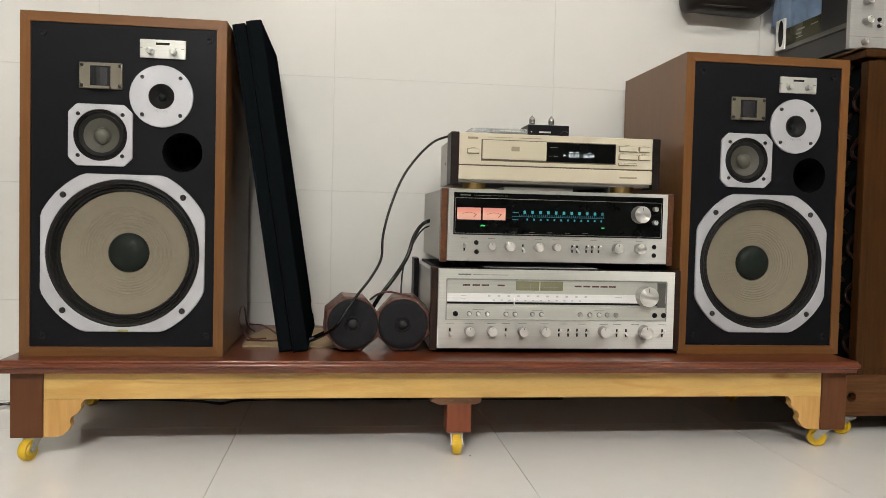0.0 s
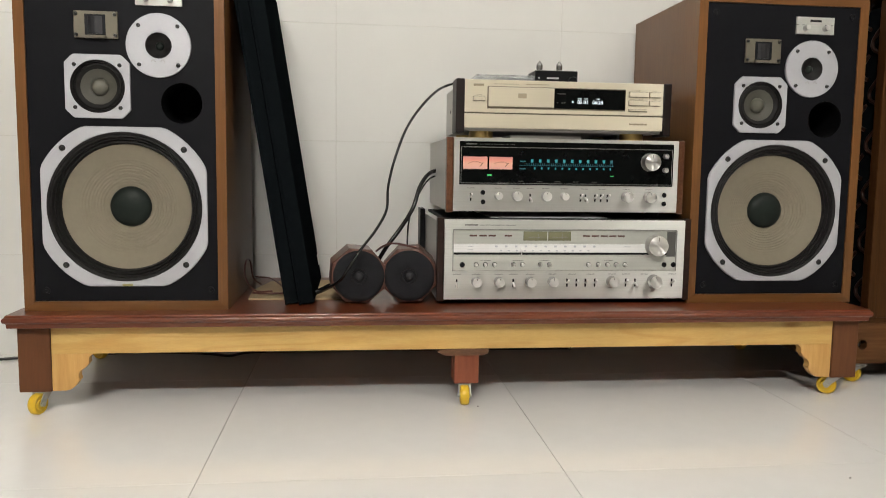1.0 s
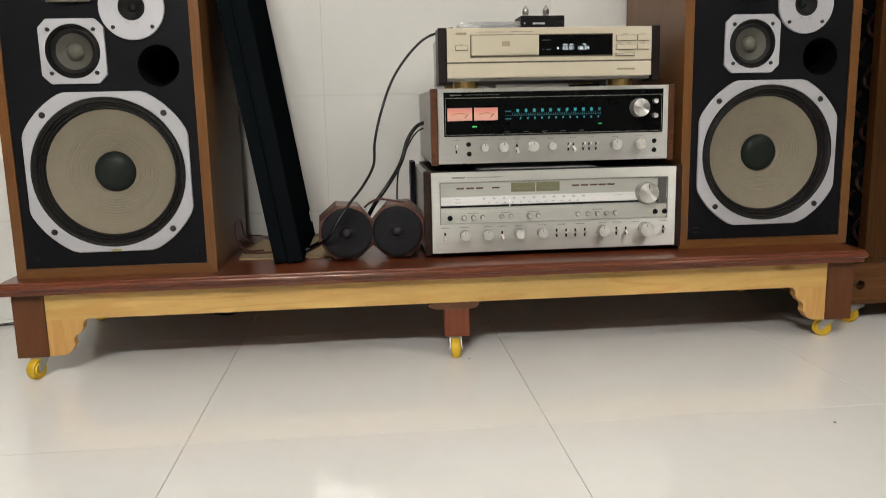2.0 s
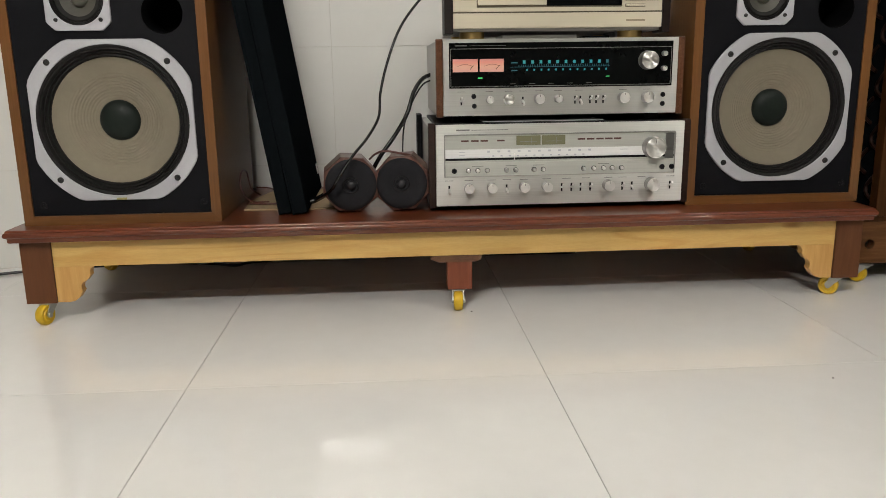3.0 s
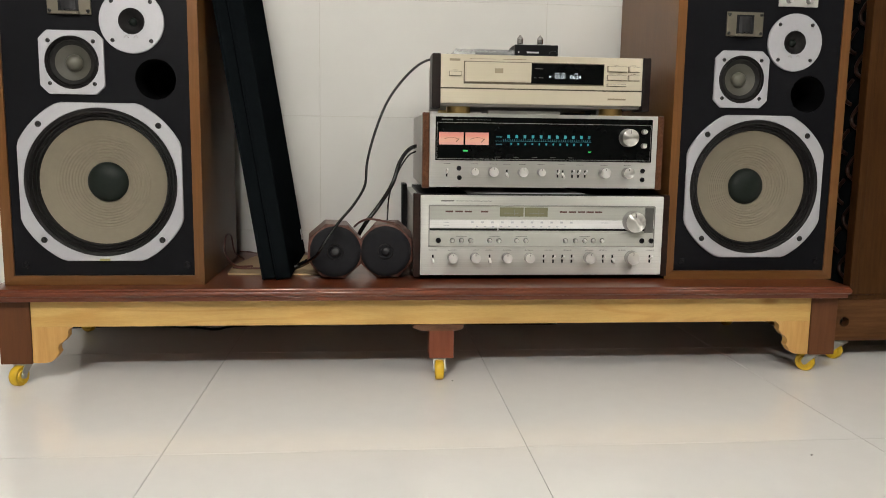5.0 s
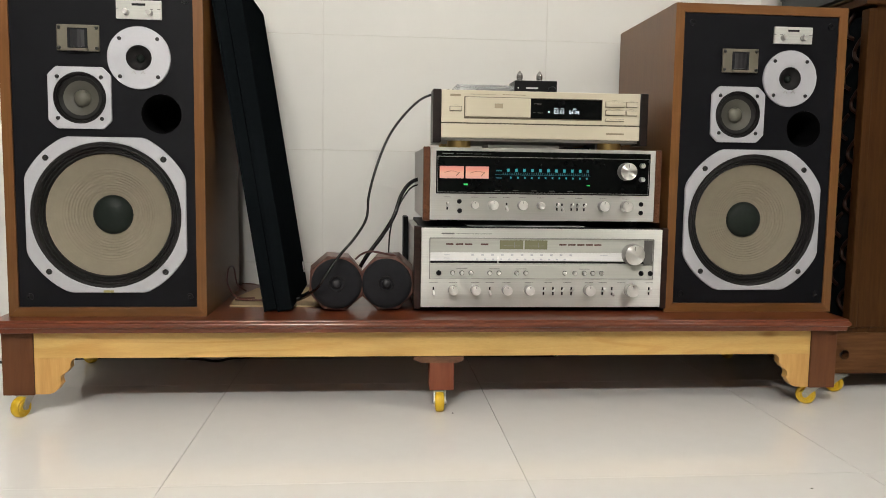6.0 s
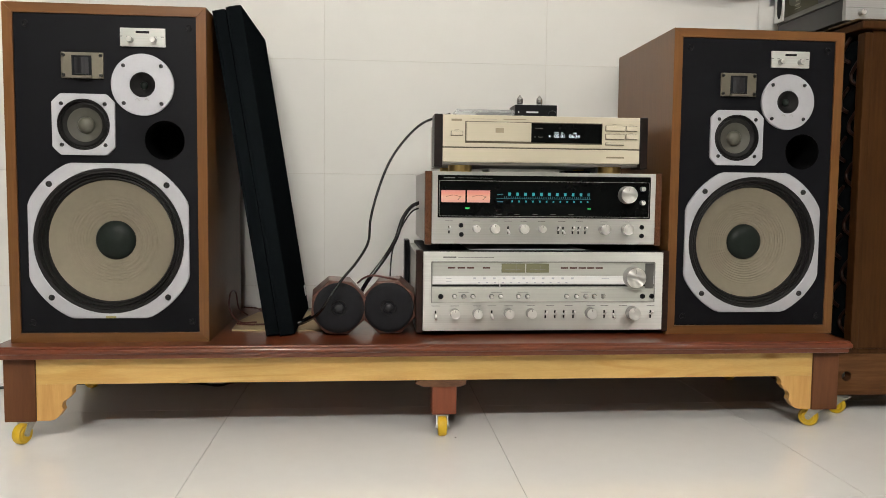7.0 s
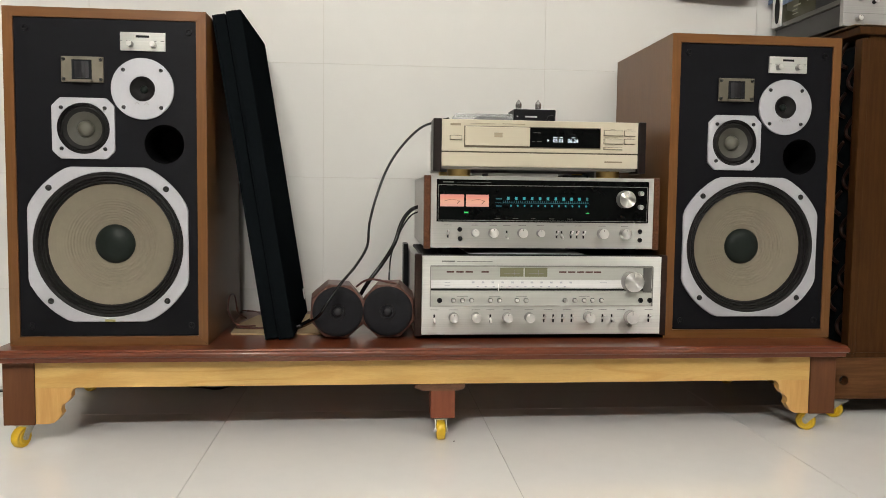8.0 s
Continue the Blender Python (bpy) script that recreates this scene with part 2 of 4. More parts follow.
def thing(name, m, label, category, group="", kind=""):
    ob = new(name)
    ob.empty_display_size = 0.05
    ob.matrix_basis = m
    return tagged(ob, label, category, group, kind)


def box(x0, x1, y0, y1, z0, z1, bevel=0.0, segments=2, bm=None):
    bm = bm or bmesh.new()
    got = bmesh.ops.create_cube(bm, size=1.0)["verts"]
    bmesh.ops.scale(bm, verts=got, vec=(x1 - x0, y1 - y0, z1 - z0))
    bmesh.ops.translate(bm, verts=got, vec=((x0 + x1) / 2, (y0 + y1) / 2, (z0 + z1) / 2))
    if bevel:
        edges = list({e for v in got for e in v.link_edges})
        bmesh.ops.bevel(bm, geom=edges, offset=bevel, segments=segments, affect="EDGES", profile=0.6)
    return bm


def lathe(profile, cx=0.0, y=0.0, cz=0.0, n=48, bm=None, closed=True):
    """Turns (radius, depth) pairs round an axis that runs along y through (cx, cz)."""
    bm = bm or bmesh.new()
    rings = []
    for r, d in profile:
        if r < 1e-6:
            rings.append([bm.verts.new((cx, y + d, cz))])
        else:
            rings.append([bm.verts.new((cx + r * math.cos(2 * math.pi * k / n), y + d, cz + r * math.sin(2 * math.pi * k / n))) for k in range(n)])
    for a, b in zip(rings, rings[1:]):
        for k in range(n):
            q = [a[k % len(a)], a[(k + 1) % len(a)], b[(k + 1) % len(b)], b[k % len(b)]]
            q = list(dict.fromkeys(q))
            if len(q) > 2:
                bm.faces.new(q)
    return bm


def lathe_z(profile, cx=0.0, cy=0.0, z=0.0, n=24):
    bm = lathe(profile, 0, 0, 0, n)
    bmesh.ops.rotate(bm, verts=bm.verts, cent=(0, 0, 0), matrix=Matrix.Rotation(radians(90), 3, "X"))
    bmesh.ops.translate(bm, verts=bm.verts, vec=(cx, cy, z))
    return bm


def plate_with_hole(outline, hole, cx, cz, y0, y1, n=96, bevel=0.0015):
    """A flat ring: outline(angle) gives its outer radius, hole its inner one; front at y0, back at y1."""
    bm = bmesh.new()
    loops = []
    for rad, y in ((lambda a: hole, y1), (lambda a: hole, y0 + bevel), (lambda a: hole + bevel, y0),
                   (lambda a: outline(a) - bevel, y0), (outline, y0 + bevel), (outline, y1)):
        loops.append([bm.verts.new((cx + rad(2 * math.pi * (k + 0.5) / n) * math.cos(2 * math.pi * (k + 0.5) / n), y,
                                    cz + rad(2 * math.pi * (k + 0.5) / n) * math.sin(2 * math.pi * (k + 0.5) / n))) for k in range(n)])
    for a, b in zip(loops, loops[1:] + loops[:1]):
        for k in range(n):
            bm.faces.new((a[k], a[(k + 1) % n], b[(k + 1) % n], b[k]))
    return bm


def prism(points, y0, y1, bevel=0.0, axis="y"):
    """A slab with the outline points: (x, z) along y, (y, z) along x or (x, y) along z."""
    bm = bmesh.new()
    place = {"y": lambda p, d: (p[0], d, p[1]), "x": lambda p, d: (d, p[0], p[1]), "z": lambda p, d: (p[0], p[1], d)}[axis]
    a = [bm.verts.new(place(p, y0)) for p in points]
    b = [bm.verts.new(place(p, y1)) for p in points]
    bm.faces.new(a)
    bm.faces.new(b)
    for k in range(len(a)):
        bm.faces.new((a[k], a[(k + 1) % len(a)], b[(k + 1) % len(a)], b[k]))
    if bevel:
        bmesh.ops.bevel(bm, geom=list(bm.edges), offset=bevel, segments=2, affect="EDGES", profile=0.6)
    return bm


def smooth_path(points, steps=8):
    p = [Vector(q) for q in points]
    p = [2 * p[0] - p[1]] + p + [2 * p[-1] - p[-2]]
    out = []
    for i in range(1, len(p) - 2):
        for s in range(steps):
            u = s / steps
            out.append(0.5 * (2 * p[i] + (p[i + 1] - p[i - 1]) * u + (2 * p[i - 1] - 5 * p[i] + 4 * p[i + 1] - p[i + 2]) * u * u
                              + (3 * p[i] - p[i - 1] - 3 * p[i + 1] + p[i + 2]) * u ** 3))
    return out + [p[-2]]


def tube(points, radius, n=10, steps=8, bm=None):
    bm = bm or bmesh.new()
    path = smooth_path(points, steps)
    side, rings = None, []
    for i, c in enumerate(path):
        way = (path[min(i + 1, len(path) - 1)] - path[max(i - 1, 0)]).normalized()
        side = (side - way * side.dot(way)).normalized() if side else way.orthogonal().normalized()
        up = way.cross(side)
        rings.append([bm.verts.new(c + radius * (side * math.cos(2 * math.pi * k / n) + up * math.sin(2 * math.pi * k / n))) for k in range(n)])
    for a, b in zip(rings, rings[1:]):
        for k in range(n):
            bm.faces.new((a[k], a[(k + 1) % n], b[(k + 1) % n], b[k]))
    bm.faces.new(rings[0])
    bm.faces.new(rings[-1])
    return bm


def structure(name, bm, mat, label, category):
    return tagged(part(name, bm, mat), label, category, kind="structure")


# ---- the room ----
FX, FY, TILE = -0.2375, 1.272, 0.586
WX, WZ = -0.041, 0.558
floor = structure("floor", box(WEST, EAST, BACK_Y, WALL_Y, -0.06, -0.0022), FLOOR_JOINT, "thin dark joints between large polished floor tiles", "floor")
wall_north = structure("wall_north", box(WEST - 0.1, EAST + 0.1, WALL_Y + 0.0012, WALL_Y + 0.12, -0.06, CEIL), GROUT, "cream wall with large glazed tiles and thin joints", "wall")
# walls out of view, added to close the room; their grey lowers the ambient
structure("wall_south", box(WEST - 0.1, EAST + 0.1, BACK_Y - 0.12, BACK_Y, -0.06, CEIL), CLOSING_WALL, "unseen plain wall that closes the room, dark to cut bounced light", "wall")
structure("wall_west", box(WEST - 0.1, WEST, BACK_Y, WALL_Y, -0.06, CEIL), CLOSING_WALL, "unseen plain wall that closes the room, dark to cut bounced light", "wall")
structure("wall_east", box(EAST, EAST + 0.1, BACK_Y, WALL_Y, -0.06, CEIL), CLOSING_WALL, "unseen plain wall that closes the room, dark to cut bounced light", "wall")
structure("ceiling", box(WEST - 0.1, EAST + 0.1, BACK_Y - 0.12, WALL_Y + 0.12, CEIL, CEIL + 0.1), PAINT, "plain white painted ceiling", "ceiling")

tube_light = thing("tube_light", pose(-0.40, BACK_Y + 0.001, 2.28), "white batten tube light fixed to the wall, switched on", "lamp")
part("housing", box(-0.43, 0.43, 0.0, 0.05, -0.035, 0.035, 0.006), PAINT, tube_light)
part("tube", box(-0.40, 0.40, 0.052, 0.10, -0.06, 0.06, 0.02, 3), TUBE_GLOW, tube_light, "glowing frosted tube cover")
ceiling_lamp = thing("ceiling_lamp", pose(1.95, -0.28, CEIL - 0.001, -90, 0, 0), "round white bulb in a ceiling holder, switched on", "lamp")
part("holder", lathe([(0, 0), (0.045, 0), (0.045, 0.012), (0.022, 0.016), (0.020, 0.06), (0, 0.06)], 0, 0, 0, 28), PAINT, ceiling_lamp, "", 40)
part("bulb", lathe([(0.018, 0.060), (0.020, 0.066)] + [(0.080 * math.sin(a), 0.142 - 0.080 * math.cos(a)) for a in np.linspace(0.25, math.pi, 14)], 0, 0, 0, 28), SIDE_GLOW, ceiling_lamp, "glowing white bulb", 60)


# ---- the bench ----
def caster(m, turn):
    c = thing("caster", m @ pose(0, 0, 0, 0, 0, turn), "small yellow nylon caster in a zinc steel fork", "caster", "casters under the stand")
    r = 0.0208
    wheel = part("wheel", lathe([(0.004, -0.0085), (r * 0.55, -0.0095), (r * 0.62, -0.007), (r * 0.9, -0.0085), (r, -0.005), (r, 0.005), (r * 0.9, 0.0085), (r * 0.62, 0.007), (r * 0.55, 0.0095), (0.004, 0.0085)], 0.015, 0, r, 32), YELLOW, c, "", 40)
    part("axle", lathe([(0, -0.0145), (0.005, -0.0145), (0.005, 0.0145), (0, 0.0145)], 0.015, 0, r, 12), ZINC, wheel, "", 40)
    for s in (-1, 1):
        part("fork_arm", prism([(-0.013, 0.0425), (0.012, 0.0425), (0.022, 0.024), (0.019, 0.0165), (0.011, 0.0170), (0.004, 0.026)], s * 0.0115 - 0.001, s * 0.0115 + 0.001), ZINC, c)
    part("top_plate", box(-0.014, 0.014, -0.014, 0.014, 0.0412, 0.0432, 0.0008), ZINC, c)
    return c


def moulding_profile():
    """Front edge of the top, from its underside to its upper face: (outward, height)."""
    def bend(cx, cz, radius, first, last, n):
        return [(cx + radius * math.cos(radians(q)), cz + radius * math.sin(radians(q))) for q in np.linspace(first, last, n)]
    return ([(0.0, -0.0265), (0.0120, -0.0265)] + bend(0.0140, -0.0230, 0.0034, -85, 0, 6) + [(0.0175, -0.0185), (0.0185, -0.0165)]
            + bend(0.0203, -0.0100, 0.0057, -80, 80, 11) + [(0.0202, -0.0040)] + bend(0.0168, -0.0035, 0.0034, 0, 88, 7) + [(0.0120, 0.0), (0.0, 0.0)])


X0, X1, Y0, Y1 = -0.645, 1.1100, 1.640, 2.115
bench = thing("low_stand", pose(0, 0, 0), "low red-brown wooden stand on yellow casters with pine front rail", "stand")
bm = bmesh.new()
rings = []
for out, h in moulding_profile():
    rings.append([bm.verts.new((x, y, BENCH_TOP + h)) for x, y in ((X0 - 0.55 * out, Y0 - out), (X1 + 0.4 * out, Y0 - out), (X1 + 0.4 * out, Y1 + out), (X0 - 0.55 * out, Y1 + out))])
for a, b in zip(rings, rings[1:]):
    for k in range(4):
        bm.faces.new((a[k], a[(k + 1) % 4], b[(k + 1) % 4], b[k]))
bm.faces.new(rings[0])
bm.faces.new(rings[-1])
part("top", bm, BENCH_RED, bench, "glossy dark red lacquered top with a moulded edge", 32)
rail = part("front_rail", box(X0 + 0.062, X1 - 0.0600, 1.647, 1.669, 0.118, 0.1733, 0.0015), PINE, bench, "bare varnished pine rail")


def bracket(x, s):
    """A scrolled corner bracket that runs from the leg at x towards s."""
    pts = [(0, 0), (0, 0.075)]
    pts += [(0.084, 0.075)]
    pts += [(0.084 - 0.015 * math.sin(a), 0.060 + 0.015 * math.cos(a)) for a in np.linspace(0.2, 1.9, 6)]
    pts += [(0.062, 0.046)]
    pts += [(0.062 - 0.013 * math.sin(a) , 0.030 + 0.014 * math.cos(a)) for a in np.linspace(0.1, 2.2, 6)]
    pts += [(0.042, 0.008), (0.034, 0.002), (0.024, 0.0)]
    return prism([(x + s * px, 0.044 + pz) for px, pz in pts], 1.648, 1.668)


part("bracket", bracket(X0 + 0.062, 1), PINE_BRACKET, bench, "scrolled pine corner bracket")
part("bracket", bracket(X1 - 0.0600, -1), PINE_BRACKET, bench, "scrolled pine corner bracket")
for x0, x1 in ((X0 + 0.001, X0 + 0.0615), (X1 - 0.0595, X1 - 0.001)):
    for y0, y1 in ((1.644, 1.70), (2.055, 2.112)):
        part("leg", box(x0, x1, y0, y1, 0.043, 0.1733, 0.0015), LEG_RED, bench, "red-brown painted block leg")
part("middle_leg", box(0.214, 0.2655, 1.648, 1.70, 0.044, 0.1733, 0.0015), wood("fresh_red_wood", (0.15, 0.043, 0.021), (0.18, 0.053, 0.026), (0.21, 0.064, 0.032), (10, 10, 1.0), 0.45, lines=0.2), bench, "red-brown painted post")
part("packing_block", prism([(0.184, 0.1175), (0.178, 0.112), (0.196, 0.104), (0.272, 0.104), (0.284, 0.108), (0.286, 0.1175)], 1.6455, 1.71), wood("raw_brown_offcut", (0.09, 0.045, 0.025), (0.15, 0.075, 0.04), (0.26, 0.15, 0.085), (1, 9, 9), 0.7), bench, "rough brown wood offcut")
part("back_rail", box(X0 + 0.062, X1 - 0.0600, 2.088, 2.108, 0.118, 0.1733), LEG_RED, bench)
for x0, x1 in ((X0 + 0.003, X0 + 0.022), (X1 - 0.022, X1 - 0.003)):
    part("side_rail", box(x0, x1, 1.7005, 2.0545, 0.118, 0.1733), LEG_RED, bench)
for x, y, a in ((-0.605, 1.656, 253), (0.236, 1.660, 268), (1.073, 1.664, 145), (-0.618, 2.083, 150), (1.080, 2.083, 100)):
    caster(pose(x, y, 0), a)


# ---- the loudspeakers ----
def cut_round(ob, cx, cz, r, m):
    """Cuts a round opening along y through ob, which belongs to a thing at the pose m."""
    c = new("cutter", mesh_of("cutter", lathe([(0, -0.5), (r, -0.5), (r, 0.9), (0, 0.9)], cx, 0, cz, 32), BAFFLE))
    c.matrix_basis = m
    mod = ob.modifiers.new("opening", "BOOLEAN")
    mod.object, mod.operation, mod.solver = c, "DIFFERENCE", "EXACT"
    bpy.context.view_layer.update()
    ob.data = bpy.data.meshes.new_from_object(ob.evaluated_get(bpy.context.evaluated_depsgraph_get()))
    ob.modifiers.clear()
    bpy.data.objects.remove(c)


def rounded(half, corner, straight=False):
    def outline(a):
        c, s = abs(math.cos(a)), abs(math.sin(a))
        r = min(half / max(c, 1e-6), half / max(s, 1e-6))
        return min(r, (half + corner) / (c + s) if straight else math.hypot(half, corner))
    return outline


def screw(x, z, y, r, parent, mat=DARK_METAL):
    part("screw", lathe([(0, -0.0035), (r * 0.45, -0.0035), (r * 0.5, -0.0015), (r * 0.75, -0.003), (r, -0.001), (r, 0.002)], x, y, z, 14), mat, parent, "", 40)


def loudspeaker(m, label, bx=-0.001, by=0.009):
    """The box front lies by behind the driver plates; bx is the box's shift against the drivers."""
    s = thing("loudspeaker", m, label, "loudspeaker", "pair of loudspeakers")
    w, h, d, t = 0.1950, 0.6745, 0.393, 0.0195
    for x in (-1, 1):
        part("side_panel", prism([(bx + x * w, 0.0003), (bx + x * (w - t), t), (bx + x * (w - t), h - t), (bx + x * w, h - 0.0003)], by, d, 0.0003), WALNUT, s)
    part("top_panel", prism([(bx - w, h), (bx + w, h), (bx + w - t, h - t), (bx + t - w, h - t)], by, d, 0.0003), WALNUT_X, s)
    part("bottom_panel", prism([(bx - w, 0), (bx + w, 0), (bx + w - t, t), (bx + t - w, t)], by, d, 0.0003), WALNUT_X, s)
    part("back_panel", box(bx + t - w, bx + w - t, d - 0.02, d - 0.004, t, h - t), BLACK_PLASTIC, s)
    # baffle with the four openings cut through it
    holes = ((-0.003, 0.206, 0.1475), (-0.048, 0.4385, 0.0525), (0.067, 0.519, 0.026), (0.1075, 0.410, 0.0395))
    bw = w - t - 0.0005
    bm = bmesh.new()
    box(bx - bw, bx + bw, 0.012, 0.030, t + 0.0005, h - t - 0.0005, bm=bm)
    ob = part("baffle", bm, BAFFLE, s, "matt black baffle board")
    for cx, cz, r in holes:
        cut_round(ob, cx, cz, r, m)
    front = 0.0065
    # woofer
    wf = part("woofer", plate_with_hole(rounded(0.1565, 0.0755), 0.1465, -0.003, 0.206, front, 0.0118), FRAME_SILVER, s, "silver aluminium woofer frame", 35)
    part("surround", lathe([(0.1468, front + 0.001), (0.144, front + 0.0005), (0.141, front + 0.004), (0.138, front + 0.003), (0.135, front + 0.0085), (0.1325, front + 0.0065),
                            (0.1295, front + 0.012), (0.1262, front + 0.0105), (0.123, front + 0.0175)], -0.003, 0, 0.206, 72), RUBBER, wf, "corrugated black rubber surround", 60)
    rib = [(0.1245, front + 0.0165)]
    for k in range(92):
        r = 0.122 - 0.082 * k / 91
        depth = front + 0.017 + 0.026 * ((0.122 - r) / 0.082) ** 0.9
        wave = 0.00042 * max(0.0, min(1.0, (r - 0.042) / 0.008, (0.098 - r) / 0.012)) + 0.00003
        rib.append((r, depth + wave * math.sin(2 * math.pi * k / 6)))
    part("cone", lathe(rib, -0.003, 0, 0.206, 96), CONE, wf, "ribbed beige-grey paper cone", 50)
    dome = [(0.0405 * math.cos(a), front + 0.044 - 0.019 * math.sin(a)) for a in np.linspace(0, math.pi / 2, 12)]
    part("dust_cap", lathe(dome, -0.003, 0, 0.206, 48), DUST_CAP, wf, "dark domed dust cap", 60)
    for x, z in ((-1, -1), (-1, 1), (1, -1), (1, 1)):
        screw(-0.003 + x * 0.1138, 0.206 + z * 0.1138, front, 0.0062, wf)
    # midrange
    md = part("midrange", plate_with_hole(rounded(0.0605, 0.0445, True), 0.0505, -0.048, 0.4385, front, 0.0118, 96, 0.001), FRAME_SILVER, s, "silver aluminium midrange frame", 35)
    part("surround", lathe([(0.0508, front + 0.001), (0.049, front), (0.0475, front + 0.003), (0.046, front + 0.002), (0.0445, front + 0.006), (0.041, front + 0.004), (0.0335, front + 0.009)], -0.048, 0, 0.4385, 56), RUBBER, md, "black ridged surround", 60)
    part("cone", lathe([(0.0340, front + 0.0085), (0.0325, front + 0.0095), (0.026, front + 0.014), (0.012, front + 0.019)], -0.048, 0, 0.4385, 56), MID_CONE, md, "grey-brown paper cone", 50)
    part("dust_cap", lathe([(0.0165 * math.cos(a), front + 0.0165 - 0.013 * math.sin(a)) for a in np.linspace(0, math.pi / 2, 9)], -0.048, 0, 0.4385, 32), MID_DOME, md, "grey-beige dome", 60)
    for x, z in ((-1, -1), (-1, 1), (1, -1), (1, 1)):
        screw(-0.048 + x * 0.0418, 0.4385 + z * 0.0405, front, 0.004, md)
    # tweeter
    tw = part("tweeter", plate_with_hole(lambda a: 0.061, 0.0247, 0.067, 0.519, front, 0.0118, 72, 0.001), FRAME_SILVER, s, "round silver tweeter plate", 35)
    part("cone", lathe([(0.025, front + 0.001), (0.0235, front), (0.022, front + 0.003), (0.013, front + 0.010), (0.0075, front + 0.013)], 0.067, 0, 0.519, 40), RUBBER, tw, "black tweeter cone", 60)
    part("dust_cap", lathe([(0.0082 * math.cos(a), front + 0.013 - 0.007 * math.sin(a)) for a in np.linspace(0, math.pi / 2, 8)], 0.067, 0, 0.519, 24), DUST_CAP, tw, "", 60)
    for x, z in ((-1, -1), (-1, 1), (1, -1), (1, 1)):
        screw(0.067 + x * 0.0365, 0.519 + z * 0.037, front, 0.004, tw)
    for x in (-0.010, 0.008):
        part("terminal_mark", tube([(0.067 + x - 0.004, front - 0.0003, 0.488), (0.067 + x, front - 0.0008, 0.492), (0.067 + x + 0.004, front - 0.0003, 0.487)], 0.0007, 6, 3), DULL_SILVER, tw)
    # super tweeter
    st = part("super_tweeter", box(-0.0885, -0.0075, front, 0.0118, 0.529, 0.580, 0.002, 3), HORN_PLATE, s, "champagne coloured super tweeter plate")
    part("film_window", box(-0.0675, -0.0295, front - 0.0012, front + 0.001, 0.5335, 0.5735), HORN_DARK, st, "dark film diaphragm")
    part("film", prism([(-0.062, front - 0.0012), (-0.056, front - 0.003), (-0.048, front - 0.0036), (-0.041, front - 0.003), (-0.035, front - 0.0012)], 0.537, 0.570, axis="z"), plain("pale_film", (0.035, 0.035, 0.038), 0.3, 0.6), st)
    part("film_frame", prism([(-0.0685, 0.574), (-0.0285, 0.574), (-0.0285, 0.5315), (-0.0685, 0.5315)], front + 0.0001, front + 0.0006), HORN_PLATE, st)
    part("lip", prism([(-0.0690, front), (-0.0670, front - 0.006), (-0.0300, front - 0.006), (-0.0280, front)], 0.5290, 0.5340, axis="z"), HORN_PLATE, st)
    for x in (-0.0835, -0.0125):
        for z in (0.535, 0.574):
            screw(x, z, front, 0.0036, st)
    # level control plate
    lp = part("control_plate", box(0.0255, 0.1125, front, 0.0118, 0.594, 0.630, 0.0008), SILVER, s, "brushed silver level control plate")
    for x in (0.0455, 0.0905):
        level = part("knob", lathe([(0, -0.013), (0.0048, -0.013), (0.0054, -0.0125)], x, front, 0.606, 20), KNOB, lp, "", 40)
        part("knob_flank", lathe([(0.0054, -0.0125), (0.0058, -0.011), (0.0062, 0.0)], x, front, 0.606, 20), GRIP, level, "", 40)
    part("maker_mark", box(0.0560, 0.0820, front - 0.0004, front + 0.0002, 0.6195, 0.6240), BLACK_PLASTIC, lp)
    for x in (-0.040, -0.026, 0.026, 0.040):
        part("scale_mark", box(0.068 + x - 0.004, 0.068 + x + 0.002, front - 0.0003, front + 0.0002, 0.6125, 0.6138), PRINT, lp)
    # port and grille pegs
    part("port", lathe([(0.0394, 0.0124), (0.0388, 0.0128), (0.0376, 0.018), (0.0368, 0.12), (0, 0.12)], 0.1075, 0, 0.410, 48), plain("black_port_tube", (0.0018, 0.0018, 0.0020), 0.7, spec=0.05), s, "black bass reflex tube", 50)
    for x in (-0.157, 0.157):
        for z in (0.0405, 0.634):
            part("grille_socket", lathe([(0.0070, 0.012), (0.0068, 0.0095), (0.0056, 0.0090), (0.0036, 0.0100), (0.0032, 0.0118), (0, 0.0118)], x, 0, z, 24), BLACK_PLASTIC, s, "", 50)
    return s


first = loudspeaker(pose(-0.4372, LEFT_FRONT, BENCH_TOP), "walnut veneered loudspeaker with black baffle and uncovered drivers, beside leaning grilles", -0.0035)
loudspeaker(pose(0.9375, RIGHT_FRONT, BENCH_TOP), "walnut veneered loudspeaker with black baffle and uncovered drivers, beside the receivers")
part("tape_scrap", box(-0.012, 0.008, 0.0059, 0.0064, 0.0500, 0.0545), plain("yellowed_tape", (0.30, 0.28, 0.10), 0.5), first, "yellowed scrap of tape")


# ---- the leaning grilles ----
def grille(x_foot, x_top, z_top, thick, y0, y1, label):
    """A cloth covered frame that leans from its foot on the stand to the side of the loudspeaker."""
    run, rise = x_top - x_foot, z_top - BENCH_TOP
    lean, size = math.atan2(run, rise), math.hypot(run, rise)
    g = thing("speaker_grille", pose(x_foot, y0, BENCH_TOP, 0, math.degrees(lean), 0), label, "grille", "removed loudspeaker grilles")
    part("frame", box(0.0, 0.0045, 0.0008, y1 - y0 - 0.0008, 0.0, size - 0.001, 0.0006, 1), CLOTH, g, "black wooden back frame")
    part("cloth", box(0.0035, thick, 0.0, y1 - y0, 0.0006, size, 0.004, 3), CLOTH, g, "stretched black cloth")
    return g


